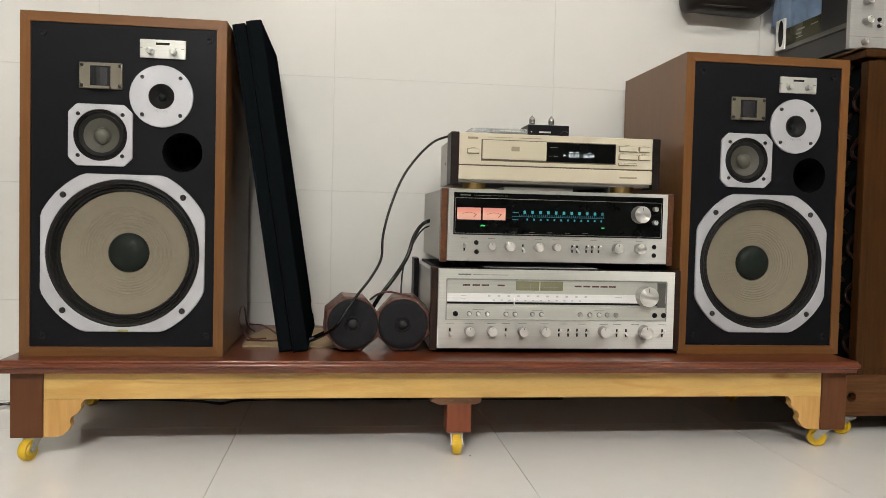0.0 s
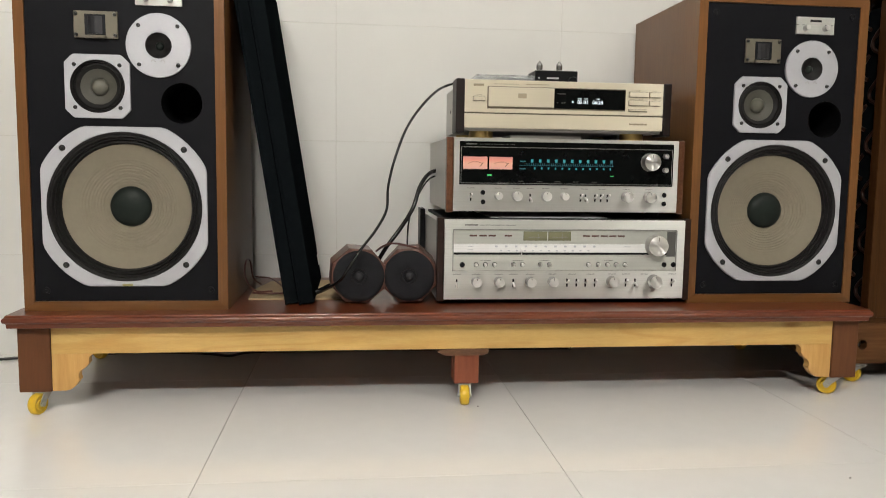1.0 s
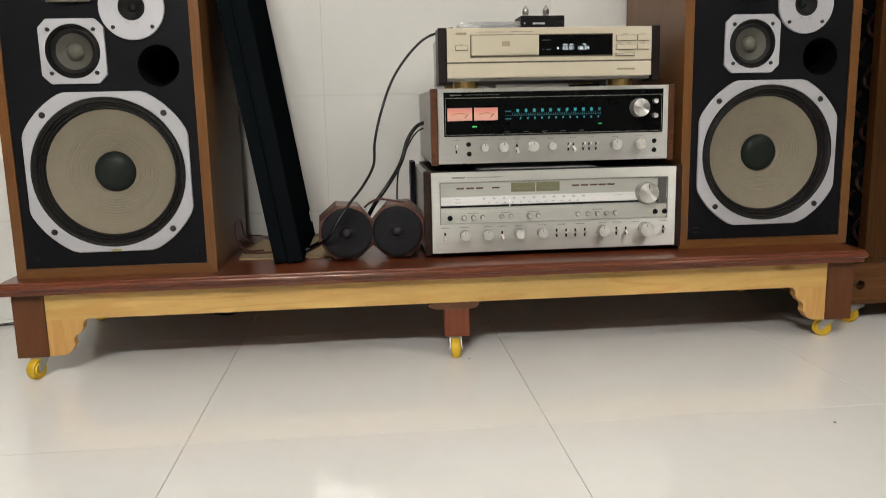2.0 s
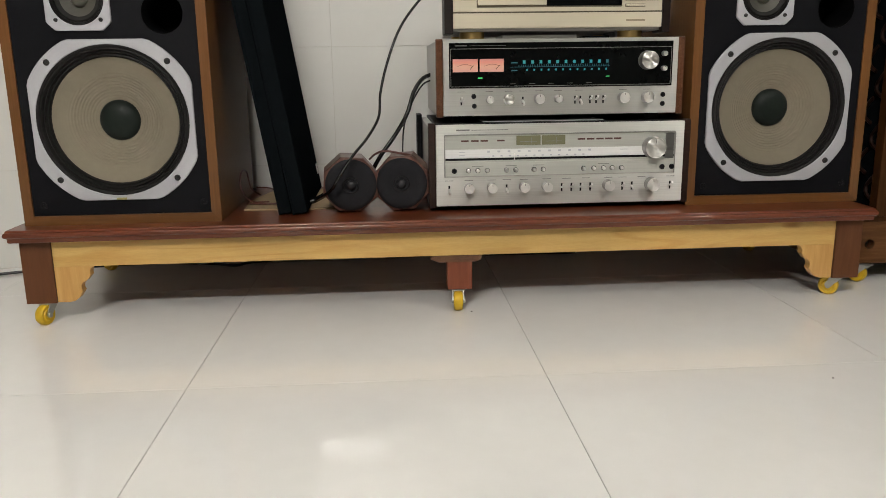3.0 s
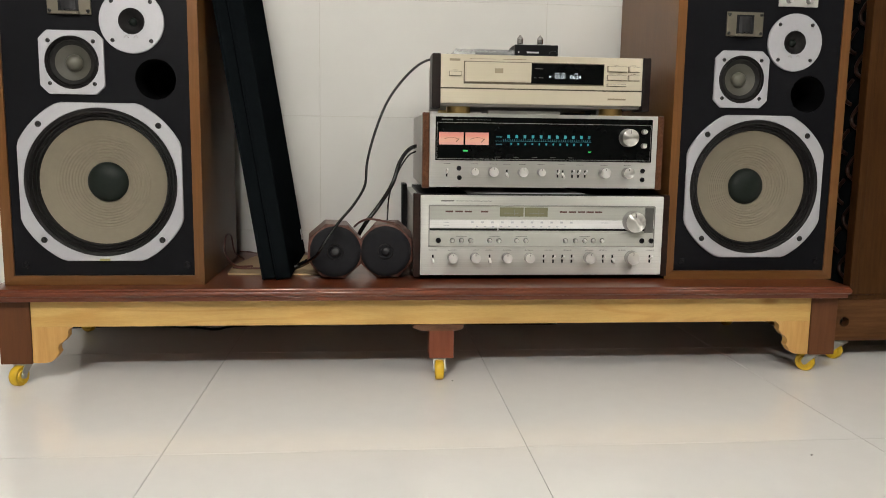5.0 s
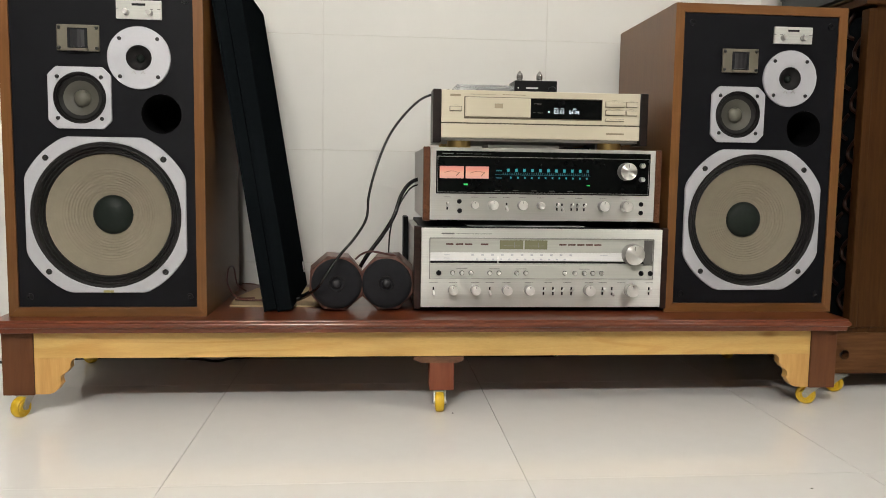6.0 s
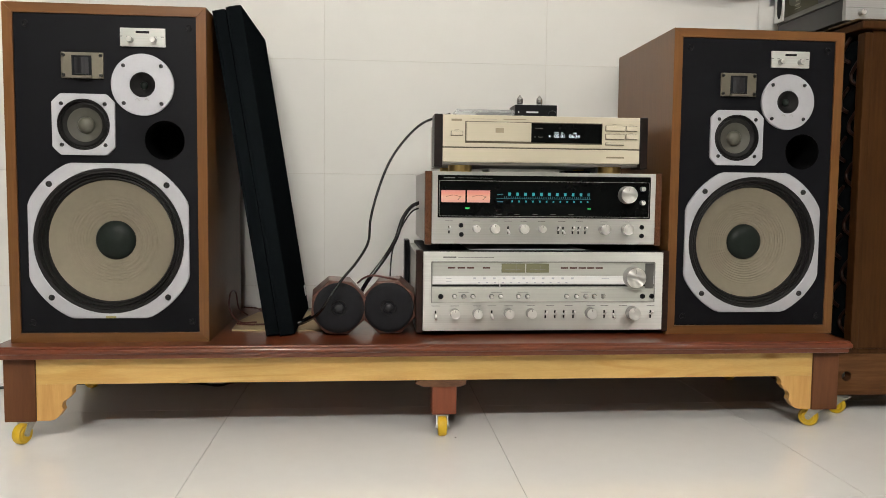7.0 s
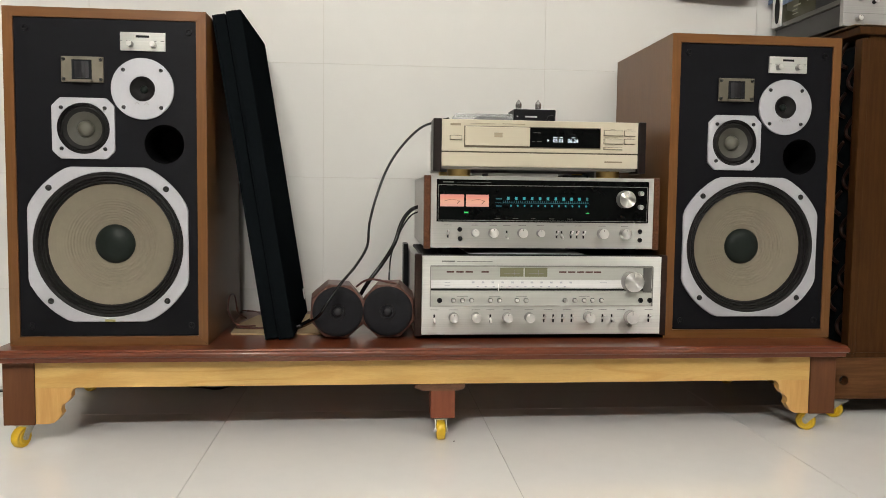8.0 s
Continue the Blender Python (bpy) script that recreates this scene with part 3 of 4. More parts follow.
grille(-0.1375, -0.2440, 0.8810, 0.0275, 1.715, 2.082, "black cloth grille leaning against the loudspeaker side")
front_grille = grille(-0.1085, -0.2162, 0.8890, 0.0320, 1.713, 2.082, "black cloth grille leaning on another grille, small silver badge")
part("badge", box(0.0318, 0.0335, 0.330, 0.348, 0.040, 0.066, 0.0006), PAPER, front_grille, "small silver badge")
# ---- small parts of the hi-fi sets ----
def knob(x, z, y, r, parent, length=0.016, mat=None, label=""):
    prof = [(0, -length + 0.0005), (r * 0.92, -length + 0.0005), (r * 0.94, -length), (r * 0.98, -length + 0.0004)]
    k = part("knob", lathe(prof, x, y, z, 40), mat or KNOB, parent, label, 35)
    part("knob_flank", lathe([(r * 0.98, -length + 0.0004), (r, -length + 0.0018), (r * 0.99, -0.003), (r * 1.05, -0.0018), (r * 1.05, 0.0006)], x, y, z, 40), GRIP, k, "", 35)
    part("pointer", box(x - 0.0004, x + 0.0004, y - length - 0.0002, y - length + 0.0016, z + r * 0.45, z + r * 0.85), DARK_METAL, k)
    return k


def button(x, z, y, r, parent):
    b = part("button", lathe([(0, -0.006), (r * 0.75, -0.006), (r * 0.9, -0.005), (r * 0.9, 0.0002)], x, y, z, 18), KNOB, parent, "", 35)
    part("button_ring", lathe([(r * 0.9, -0.0006), (r * 1.25, -0.0010), (r * 1.3, 0.0005)], x, y, z, 18), DARK_METAL, b, "", 35)
    return b


def jack(x, z, y, r, parent):
    return part("jack", lathe([(r * 1.35, 0.0004), (r * 1.35, -0.0012), (r * 1.1, -0.002), (r, -0.0012), (r * 0.95, -0.0005), (0, -0.0005)], x, y, z, 18), BLACK_PLASTIC, parent, "black jack socket", 35)


def toggle(x, z, y, parent, up=False, h=0.011):
    slot = part("switch_slot", box(x - 0.0017, x + 0.0017, y - 0.0005, y + 0.0006, z - h * 0.8, z + h * 0.8), BLACK_PLASTIC, parent)
    s = 1 if up else -1
    bm = tube([(x, y, z), (x, y - 0.009, z + s * 0.003), (x, y - 0.017, z + s * 0.008)], 0.0025 if not up else 0.0020, 10, 3)
    part("lever", bm, KNOB, slot, "", 50)
    return slot


def bars(spots, y, parent, mat, name="print_mark"):
    for x0, x1, z0, z1 in spots:
        part(name, box(x0, x1, y - 0.0004, y + 0.0004, z0, z1), mat, parent)


def feet(x0, x1, y0, y1, z0, z1, r, parent, mat):
    for x in (x0, x1):
        for y in (y0, y1):
            part("foot", lathe_z([(0, 0), (r * 0.92, 0), (r, 0.002), (r, z1 - z0), (0, z1 - z0)], x, y, z0, 28), mat, parent, "", 40)


def lettering(text, size, x, y, z, mat, parent, name="digits"):
    cu = bpy.data.curves.new(name, "FONT")
    cu.body, cu.size, cu.extrude = text, size, 0.0001
    ob = new(name, cu)
    bpy.context.view_layer.update()
    me = bpy.data.meshes.new_from_object(ob.evaluated_get(bpy.context.evaluated_depsgraph_get()))
    bpy.data.objects.remove(ob)
    me.materials.clear()
    me.materials.append(mat)
    me.transform(pose(x, y, z, 90))
    out = new(name, me)
    out.parent = parent
    return out


# ---- lower receiver: all silver ----
F = 1.709
low = thing("receiver", pose(0, 0, 0), "silver faced vintage stereo receiver with dark wood sides, on the stand", "receiver", "stacked receivers")
part("case", box(0.1822, 0.7443, F + 0.026, 2.085, 0.2085, 0.379, 0.002), CASE_METAL, low, "grey steel case")
face = part("front_panel", box(0.197, 0.7295, F, F + 0.011, 0.2115, 0.3835, 0.0012), SILVER, low, "brushed silver front panel")
for x0, x1 in ((0.1815, 0.1965), (0.7300, 0.7450)):
    part("side_panel", box(x0, x1, F + 0.004, F + 0.0255, 0.207, 0.387, 0.002), DARK_WOOD, low, "dark wood cheek")
part("top_cover", box(0.1968, 0.7298, F + 0.0115, 2.085, 0.3792, 0.3855, 0.0015), BLACK_PLASTIC, low, "black top cover")
feet(0.235, 0.690, 1.76, 2.03, BENCH_TOP, 0.2118, 0.018, low, RUBBER)
win = part("dial_window", box(0.2150, 0.7090, F - 0.0012, F + 0.001, 0.2735, 0.3610, 0.0006), DIAL_SILVER, low, "silver dial window")
part("window_edge", box(0.2150, 0.7090, F - 0.0035, F + 0.001, 0.3606, 0.3632, 0.0005), plain("grey_edge", (0.33, 0.33, 0.31), 0.35, 0.8), win)
for x in (0.2140, 0.7085):
    part("window_edge", box(x, x + 0.0022, F - 0.0035, F + 0.001, 0.2735, 0.3610, 0.0005), plain("grey_edge", (0.33, 0.33, 0.31), 0.35, 0.8), win)
part("dial_scale", box(0.2165, 0.7080, F - 0.0022, F, 0.3135, 0.3315, 0.0004), SILVER_BAND, win, "bright silver dial scale")
part("scale_groove", box(0.2165, 0.7080, F - 0.0018, F, 0.3085, 0.3130), BLACK_PLASTIC, win, "dark groove")
part("button_strip", box(0.2160, 0.7085, F - 0.0026, F, 0.2750, 0.3040, 0.0006), brushed("grey_silver_strip", (0.50, 0.507, 0.462), 0.34), win, "grey silver button strip")
for x0, x1 in ((0.3670, 0.4185), (0.4215, 0.4715)):
    mt = part("meter", box(x0, x1, F - 0.0026, F, 0.3390, 0.3585, 0.0006), METER_OLIVE, win, "unlit olive meter window")
    part("meter_scale", box(x0 + 0.008, x1 - 0.008, F - 0.0029, F - 0.0025, 0.3460, 0.3468), PRINT, mt)
    part("needle", box(x1 - 0.020, x1 - 0.0192, F - 0.0029, F - 0.0025, 0.3420, 0.3540), PRINT, mt)
bars([(x - 0.008, x + 0.008, 0.3475, 0.3510) for x in (0.258, 0.279, 0.299, 0.334, 0.506, 0.526, 0.546, 0.565, 0.584)], F - 0.0014, win, RED_PRINT, "lamp_name")
bars([(x - 0.0028, x + 0.0028, 0.3245, 0.3285) for x in np.linspace(0.308, 0.524, 11)], F - 0.0024, win, PALE_PRINT, "scale_number")
bars([(x - 0.0022, x + 0.0022, 0.3160, 0.3185) for x in np.linspace(0.318, 0.511, 12)], F - 0.0024, win, PALE_PRINT, "scale_number")
bars([(0.246, 0.258, 0.3255, 0.3268), (0.246, 0.258, 0.3185, 0.3198), (0.590, 0.606, 0.3255, 0.3268)], F - 0.0024, win, PALE_PRINT)
part("pointer", box(0.3625, 0.3640, F - 0.0060, F - 0.0022, 0.3085, 0.3230), KNOB, win)
# the shade beside the tuning knob, put in as a darker metal strip
part("window_end_shade", box(0.6880, 0.7070, F - 0.0028, F, 0.3045, 0.3590, 0.0005), plain("shaded_grey_metal", (0.22, 0.22, 0.21), 0.3, 0.9), win)
knob(0.6605, 0.3295, F, 0.0222, low, 0.026, KNOB, "large tuning knob")
for x in (0.235, 0.683, 0.704):
    jack(x, 0.287, F - 0.0026, 0.0042, low)
for x in (0.265, 0.285, 0.305, 0.346, 0.366, 0.405, 0.425, 0.512, 0.534, 0.555, 0.574, 0.594):
    button(x, 0.287, F - 0.0026, 0.0042, low)
bars([(x - 0.012, x + 0.012, 0.2955, 0.2968) for x in (0.285, 0.356, 0.415, 0.555)], F - 0.0026, win, PRINT)
for x, r in ((0.266, 0.0103), (0.315, 0.0103), (0.384, 0.0103), (0.433, 0.0103), (0.566, 0.0116), (0.661, 0.0143)):
    knob(x, 0.2500, F, r, low, 0.020)
for x, up in ((0.224, False), (0.347, False), (0.466, True), (0.487, True), (0.507, True), (0.528, True), (0.598, True), (0.619, False), (0.703, True)):
    toggle(x, 0.2470, F, low, up)
bars([(x - 0.009, x + 0.009, 0.2655, 0.2665) for x in (0.224, 0.266, 0.315, 0.347, 0.384, 0.433, 0.476, 0.518, 0.567, 0.598, 0.640, 0.703)], F, face, PRINT)
bars([(0.240, 0.268, 0.3705, 0.3735), (0.272, 0.350, 0.3712, 0.3722)], F, face, PRINT, "maker_mark")

# ---- upper receiver: black dial, lit ----
F = 1.715
up_set = thing("receiver", pose(0, 0, 0), "vintage receiver with lit black dial and walnut sides", "receiver", "stacked receivers")
part("case", box(0.2007, 0.7238, F + 0.026, 2.085, 0.402, 0.5545, 0.002), CASE_METAL, up_set, "grey steel case")
face = part("front_panel", box(0.2150, 0.7095, F, F + 0.011, 0.4010, 0.5565, 0.0012), PALE_SILVER, up_set, "brushed silver front panel")
for x0, x1 in ((0.2000, 0.2146), (0.7099, 0.7245)):
    part("side_panel", box(x0, x1, F + 0.003, F + 0.0255, 0.398, 0.5575, 0.002), RECEIVER_WOOD, up_set, "walnut cheek")
feet(0.250, 0.675, 1.77, 2.03, 0.3857, 0.4018, 0.016, up_set, RUBBER)
win = part("dial_window", box(0.2270, 0.6975, F - 0.0015, F + 0.001, 0.4575, 0.5490, 0.0006), BLACK_GLASS, up_set, "black glass dial window")
for z in (0.4605, 0.5365):
    part("window_line", box(0.2300, 0.6945, F - 0.0019, F - 0.0014, z, z + 0.0009), plain("dull_line", (0.30, 0.30, 0.29), 0.4, 0.6), win)
for x in (0.2300, 0.6937):
    part("window_line", box(x, x + 0.0008, F - 0.0019, F - 0.0014, 0.4605, 0.5374), plain("dull_line", (0.30, 0.30, 0.29), 0.4, 0.6), win)
for x0, x1 in ((0.2345, 0.2865), (0.2905, 0.3405)):
    mt = part("meter", box(x0, x1, F - 0.0020, F - 0.0012, 0.4905, 0.5165, 0.0003), METER_LIT, win, "glowing salmon pink meter")
    arc = [(x0 + 0.010 + 0.032 * u, F - 0.0022, 0.5020 + 0.004 * math.sin(math.pi * u)) for u in np.linspace(0, 1, 5)]
    part("meter_scale", tube(arc, 0.0004, 5, 3), plain("meter_print", (0.25, 0.06, 0.03), 0.6), mt)
    part("needle", tube([(x1 - 0.016, F - 0.0023, 0.4960), (x1 - 0.009, F - 0.0023, 0.5035)], 0.0006, 5, 2), BLACK_PLASTIC, mt)
bars([(x - 0.0027, x + 0.0027, 0.5060, 0.5125) for x in np.linspace(0.383, 0.541, 10)], F - 0.0016, win, CYAN, "scale_number")
bars([(x - 0.0016, x + 0.0016, 0.4915, 0.4955) for x in np.linspace(0.389, 0.556, 12)], F - 0.0016, win, CYAN, "scale_number")
bars([(0.5555, 0.5605, 0.5060, 0.5125)], F - 0.0016, win, CYAN_DIM, "scale_number")
bars([(x - 0.0005, x + 0.0005, 0.5000, 0.5040) for x in np.linspace(0.372, 0.560, 40)], F - 0.0016, win, CYAN_DIM, "scale_tick")
bars([(0.356, 0.369, 0.5070, 0.5090), (0.356, 0.369, 0.4915, 0.4935), (0.355, 0.563, 0.4990, 0.4998)], F - 0.0016, win, CYAN_DIM, "scale_line")
bars([(0.2865, 0.2960, 0.4765, 0.4795), (0.5565, 0.5635, 0.4775, 0.4795)], F - 0.0016, win, GREEN, "indicator")
bars([(0.240, 0.264, 0.5422, 0.5442), (0.270, 0.345, 0.5428, 0.5434)], F - 0.0016, win, plain("pale_grey_print", (0.14, 0.14, 0.13), 0.5), "maker_mark")
bars([(x - 0.006, x + 0.006, 0.4650, 0.4660) for x in (0.36, 0.40, 0.44, 0.48, 0.52)], F - 0.0016, win, plain("dim_print", (0.12, 0.12, 0.11), 0.5), "print_mark")
knob(0.6430, 0.5100, F - 0.0015, 0.0185, up_set, 0.022, KNOB, "large tuning knob")
for z in (0.523, 0.493):
    knob(0.678, z, F - 0.0015, 0.0052, up_set, 0.012)
for x, r in ((0.311, 0.0080), (0.351, 0.0103), (0.415, 0.0103), (0.455, 0.0080), (0.594, 0.0112), (0.645, 0.0116)):
    knob(x, 0.4340, F, r, up_set, 0.018)
for x, z in ((0.278, 0.441), (0.279, 0.421), (0.680, 0.439), (0.680, 0.420)):
    jack(x, z, F, 0.0038, up_set)
for x, up in ((0.252, True), (0.381, False), (0.492, True), (0.503, False), (0.524, True), (0.537, True), (0.552, True)):
    toggle(x, 0.4310, F, up_set, up, 0.010)
bars([(x - 0.008, x + 0.008, 0.4500, 0.4510) for x in (0.252, 0.311, 0.351, 0.381, 0.415, 0.455, 0.500, 0.540, 0.594, 0.645)], F, face, PRINT)

# ---- CD player ----
F = 1.730
cd = thing("cd_player", pose(0, 0, 0), "champagne gold CD player with dark wood cheeks and lit display", "CD player")
part("case", box(0.236, 0.678, F + 0.014, 2.040, 0.572, 0.6765, 0.0015), CASE_METAL, cd, "grey steel case")
for y, z in ((1.85, 0.625), (1.95, 0.625)):
    part("screw", lathe([(0, -0.002), (0.004, -0.001), (0.0045, 0.0)], 0, 0, 0, 12), DARK_METAL, cd).matrix_basis = pose(0.2362, y, z, 0, 0, -90)
lo = part("lower_panel", box(0.238, 0.6755, F, F + 0.013, 0.5780, 0.6080, 0.0014), GOLD, cd, "champagne gold lower panel")
hi = part("upper_panel", box(0.238, 0.6755, F + 0.0005, F + 0.013, 0.6108, 0.6795, 0.0014), GOLD, cd, "champagne gold upper panel")
part("panel_groove", box(0.238, 0.6755, F + 0.003, F + 0.0125, 0.6078, 0.6110), plain("deep_champagne", (0.10, 0.085, 0.055), 0.4, 0.3), cd)
for x0, x1 in ((0.2195, 0.2376), (0.6759, 0.6925)):
    part("side_panel", box(x0, x1, F - 0.003, F + 0.060, 0.5670, 0.6805, 0.002), CHEEK_BLACK, cd, "near-black wood cheek")
feet(0.281, 0.621, 1.775, 1.99, 0.5567, 0.5785, 0.0265, cd, GOLD_FOOT)
surround = part("drawer_surround", box(0.2865, 0.5905, F - 0.0006, F + 0.002, 0.6190, 0.6660, 0.0012), brushed("dark_champagne_edge", (0.16, 0.13, 0.085), 0.3), cd, "darker champagne frame")
part("disc_drawer", box(0.2888, 0.4308, F - 0.0055, F, 0.6235, 0.6640, 0.0014), GOLD, cd, "champagne gold disc drawer")
part("drawer_mark", box(0.3520, 0.3700, F - 0.0058, F - 0.0050, 0.6415, 0.6515), plain("champagne_print", (0.36, 0.30, 0.20), 0.5), cd)
disp = part("display", box(0.4318, 0.5888, F - 0.0020, F, 0.6215, 0.6640, 0.0006), BLACK_GLASS, cd, "black display window")
lettering("05 01   06:24", 0.0106, 0.4825, F - 0.0023, 0.6330, WHITE_LIT, disp)
bars([(0.483, 0.492, 0.6430, 0.6442), (0.498, 0.504, 0.6430, 0.6442), (0.525, 0.532, 0.6430, 0.6442)], F - 0.0021, disp, WHITE_LIT, "display_mark")
part("play_mark", prism([(0.4705, 0.6342), (0.4705, 0.6388), (0.4748, 0.6365)], F - 0.0024, F - 0.0019), WHITE_LIT, disp)
bars([(0.439, 0.456, 0.6525, 0.6535), (0.437, 0.442, 0.6335, 0.6345), (0.447, 0.457, 0.6335, 0.6345)], F - 0.0021, disp, plain("dim_print", (0.12, 0.12, 0.11), 0.5))
for x0, x1, z0, z1 in ((0.598, 0.639, 0.6505, 0.6605), (0.644, 0.6675, 0.6505, 0.6605), (0.598, 0.639, 0.6325, 0.6420), (0.644, 0.6675, 0.6325, 0.6420), (0.598, 0.638, 0.6200, 0.6235), (0.2565, 0.2805, 0.6355, 0.6435)):
    bt = part("button", box(x0, x1, F - 0.0045, F + 0.001, z0, z1, 0.0008), GOLD, cd)
    # shadow round the button, painted as a darker gold rim
    part("button_shade_rim", box(x0 - 0.0012, x1 + 0.0012, F - 0.0004, F + 0.0012, z0 - 0.0016, z1 + 0.0010), plain("gold_shadow_gap", (0.15, 0.125, 0.08), 0.5), bt)
bars([(x, x + 0.010, 0.6635, 0.6643) for x in (0.612, 0.650)] + [(x, x + 0.010, 0.6450, 0.6458) for x in (0.600, 0.620, 0.650)] + [(0.2565, 0.2790, 0.6658, 0.6705), (0.264, 0.274, 0.6465, 0.6473), (0.300, 0.355, 0.6705, 0.6713), (0.370, 0.420, 0.6705, 0.6718)], F + 0.0005, hi, plain("champagne_print", (0.30, 0.25, 0.16), 0.5))
bars([(0.600, 0.640, 0.5900, 0.5935)], F, lo, plain("champagne_print", (0.30, 0.25, 0.16), 0.5), "maker_mark")

# between the CD player and the receiver: two wedges and a paper
for x0, x1, y0, z1, mat, lab in ((0.345, 0.505, 1.765, 0.5655, PAPER, "folded white paper under the CD player"), (0.525, 0.585, 1.80, 0.5640, BLACK_PLASTIC, "black plastic wedge under the CD player"), (0.590, 0.606, 1.775, 0.5720, plain("grey_block", (0.30, 0.30, 0.29), 0.5), "small grey block under the CD player")):
    tagged(part("spacer", box(x0, x1, y0, y0 + 0.10, 0.5568, z1, 0.002), mat), lab, "spacer")
sheet = part("paper_sheet", box(0.300, 0.560, 1.735, 1.95, 0.3862, 0.3878, 0.0005), PAPER)
tagged(sheet, "thin pale paper sheet lying on the silver receiver", "paper")

# ---- small valve buffer and clear case on the CD player ----
dac = thing("valve_buffer", pose(0, 0, 0.6768), "small black audio box with two little glass valves", "amplifier")
part("case", box(0.4170, 0.5165, 1.850, 1.925, 0.003, 0.0405, 0.0015), BLACK_PLASTIC, dac)
for x in (0.427, 0.507):
    for y in (1.86, 1.915):
        part("foot", lathe_z([(0, 0), (0.004, 0), (0.004, 0.0035), (0, 0.0035)], x, y, 0, 12), RUBBER, dac)
part("knob", lathe([(0, -0.010), (0.008, -0.010), (0.0092, -0.008), (0.0092, 0.0)], 0.504, 1.850, 0.018, 24), BLACK_PLASTIC, dac, "", 40)
bars([(0.444, 0.472, 0.0215, 0.0250), (0.424, 0.427, 0.022, 0.025), (0.432, 0.436, 0.013, 0.0155)], 1.850, dac, plain("pale_print", (0.55, 0.55, 0.55), 0.5))
for x in (0.4345, 0.4815):
    v = part("valve", lathe_z([(0.0062, 0), (0.0074, 0.004), (0.0076, 0.010), (0.0066, 0.0145), (0.0040, 0.0175), (0.0014, 0.0215), (0, 0.022)], x, 1.885, 0.0445, 20), SMOKED, dac, "little glass valve", 60)
    part("valve_base", lathe_z([(0, 0), (0.0078, 0), (0.0078, 0.0042), (0, 0.0042)], x, 1.885, 0.0405, 20), ZINC, v, "", 40)
    part("electrode", lathe_z([(0, 0), (0.0038, 0), (0.0038, 0.010), (0.0048, 0.0105), (0.0048, 0.012), (0, 0.012)], x, 1.885, 0.0450, 14), ZINC, v, "", 40)
tray = thing("clear_case", pose(0, 0, 0.6768), "flat clear plastic case lying on the CD player", "case")
part("shell", box(0.280, 0.414, 1.840, 1.935, 0.0, 0.0270, 0.002), CLEAR, tray)
part("liner", box(0.283, 0.411, 1.843, 1.932, 0.0040, 0.0120, 0.001), PAPER, tray, "white paper liner")
part("liner", box(0.330, 0.411, 1.843, 1.932, 0.0190, 0.0220, 0.001), plain("grey_card", (0.32, 0.32, 0.32), 0.6), tray, "grey card liner")


# ---- two octagonal drum tweeters ----
def pod(x, y, turn, roll, label):
    p = thing("tweeter_drum", pose(x, y, BENCH_TOP + 0.0605, 0, roll, turn), label, "tweeter", "octagonal tweeters")
    R, n = 0.0625, 8
    bm = bmesh.new()
    rings = []
    for r, d in ((R * 0.90, 0.0), (R * 0.97, 0.001), (R, 0.005), (R, 0.098), (R * 0.96, 0.102)):
        rings.append([bm.verts.new((r * math.cos(2 * math.pi * (k + 0.5) / n), d, r * math.sin(2 * math.pi * (k + 0.5) / n))) for k in range(n)])
    for a, b in zip(rings, rings[1:]):
        for k in range(n):
            bm.faces.new((a[k], a[(k + 1) % n], b[(k + 1) % n], b[k]))
    bm.faces.new(rings[0])
    bm.faces.new(rings[-1])
    part("body", bm, POD_WOOD, p, "reddish wood octagonal body")
    fr = part("front", lathe([(0.0, -0.006), (0.013, -0.0062), (0.030, -0.0075), (0.045, -0.0085), (0.0530, -0.006), (0.0545, -0.001), (0.0545, 0.001)], 0, 0, 0, 40), plain("matt_black_foam", (0.016, 0.016, 0.018), 0.9, vary=0.2, size=500, relief=0.4, spec=0.1), p, "matt black foam front", 60)
    part("dome", lathe([(0.0105 * math.cos(a), -0.006 - 0.0065 * math.sin(a)) for a in np.linspace(0, math.pi / 2, 8)], 0, 0, 0, 24), plain("grey_dome", (0.016, 0.016, 0.018), 0.4, spec=0.3), fr, "dark dome", 60)
    part("ring", lathe([(0.0150, -0.0062), (0.0155, -0.0085), (0.0170, -0.0085), (0.0178, -0.006)], 0, 0, 0, 28), RUBBER, fr, "", 60)
    return p


pod(0.0160, 1.722, 4, 4, "reddish octagonal tweeter drum with black front, under a cord")
pod(0.1235, 1.728, -5, -3, "reddish octagonal tweeter drum with black front, beside the receiver")

# ---- loose things on the stand ----
upright = thing("back_board", pose(0, 0, BENCH_TOP), "black board standing upright behind the silver receiver", "board")
part("board", box(0.168, 0.1805, 1.985, 2.05, 0.0, 0.192, 0.002), BLACK_PLASTIC, upright)
card = prism([(-0.222, 1.785), (-0.10, 1.776), (0.02, 1.782), (0.045, 1.80), (0.04, 2.00), (-0.06, 2.06), (-0.20, 2.04), (-0.228, 1.90)], BENCH_TOP, BENCH_TOP + 0.0035, 0.0006, "z")
tagged(part("cardboard", card, CARD), "flat tan cardboard sheet lying on the stand", "cardboard")


def cord(points, radius, mat, label, steps=8):
    return tagged(part("cord", tube(points, radius, 10, steps), mat, smooth=60), label, "cord")


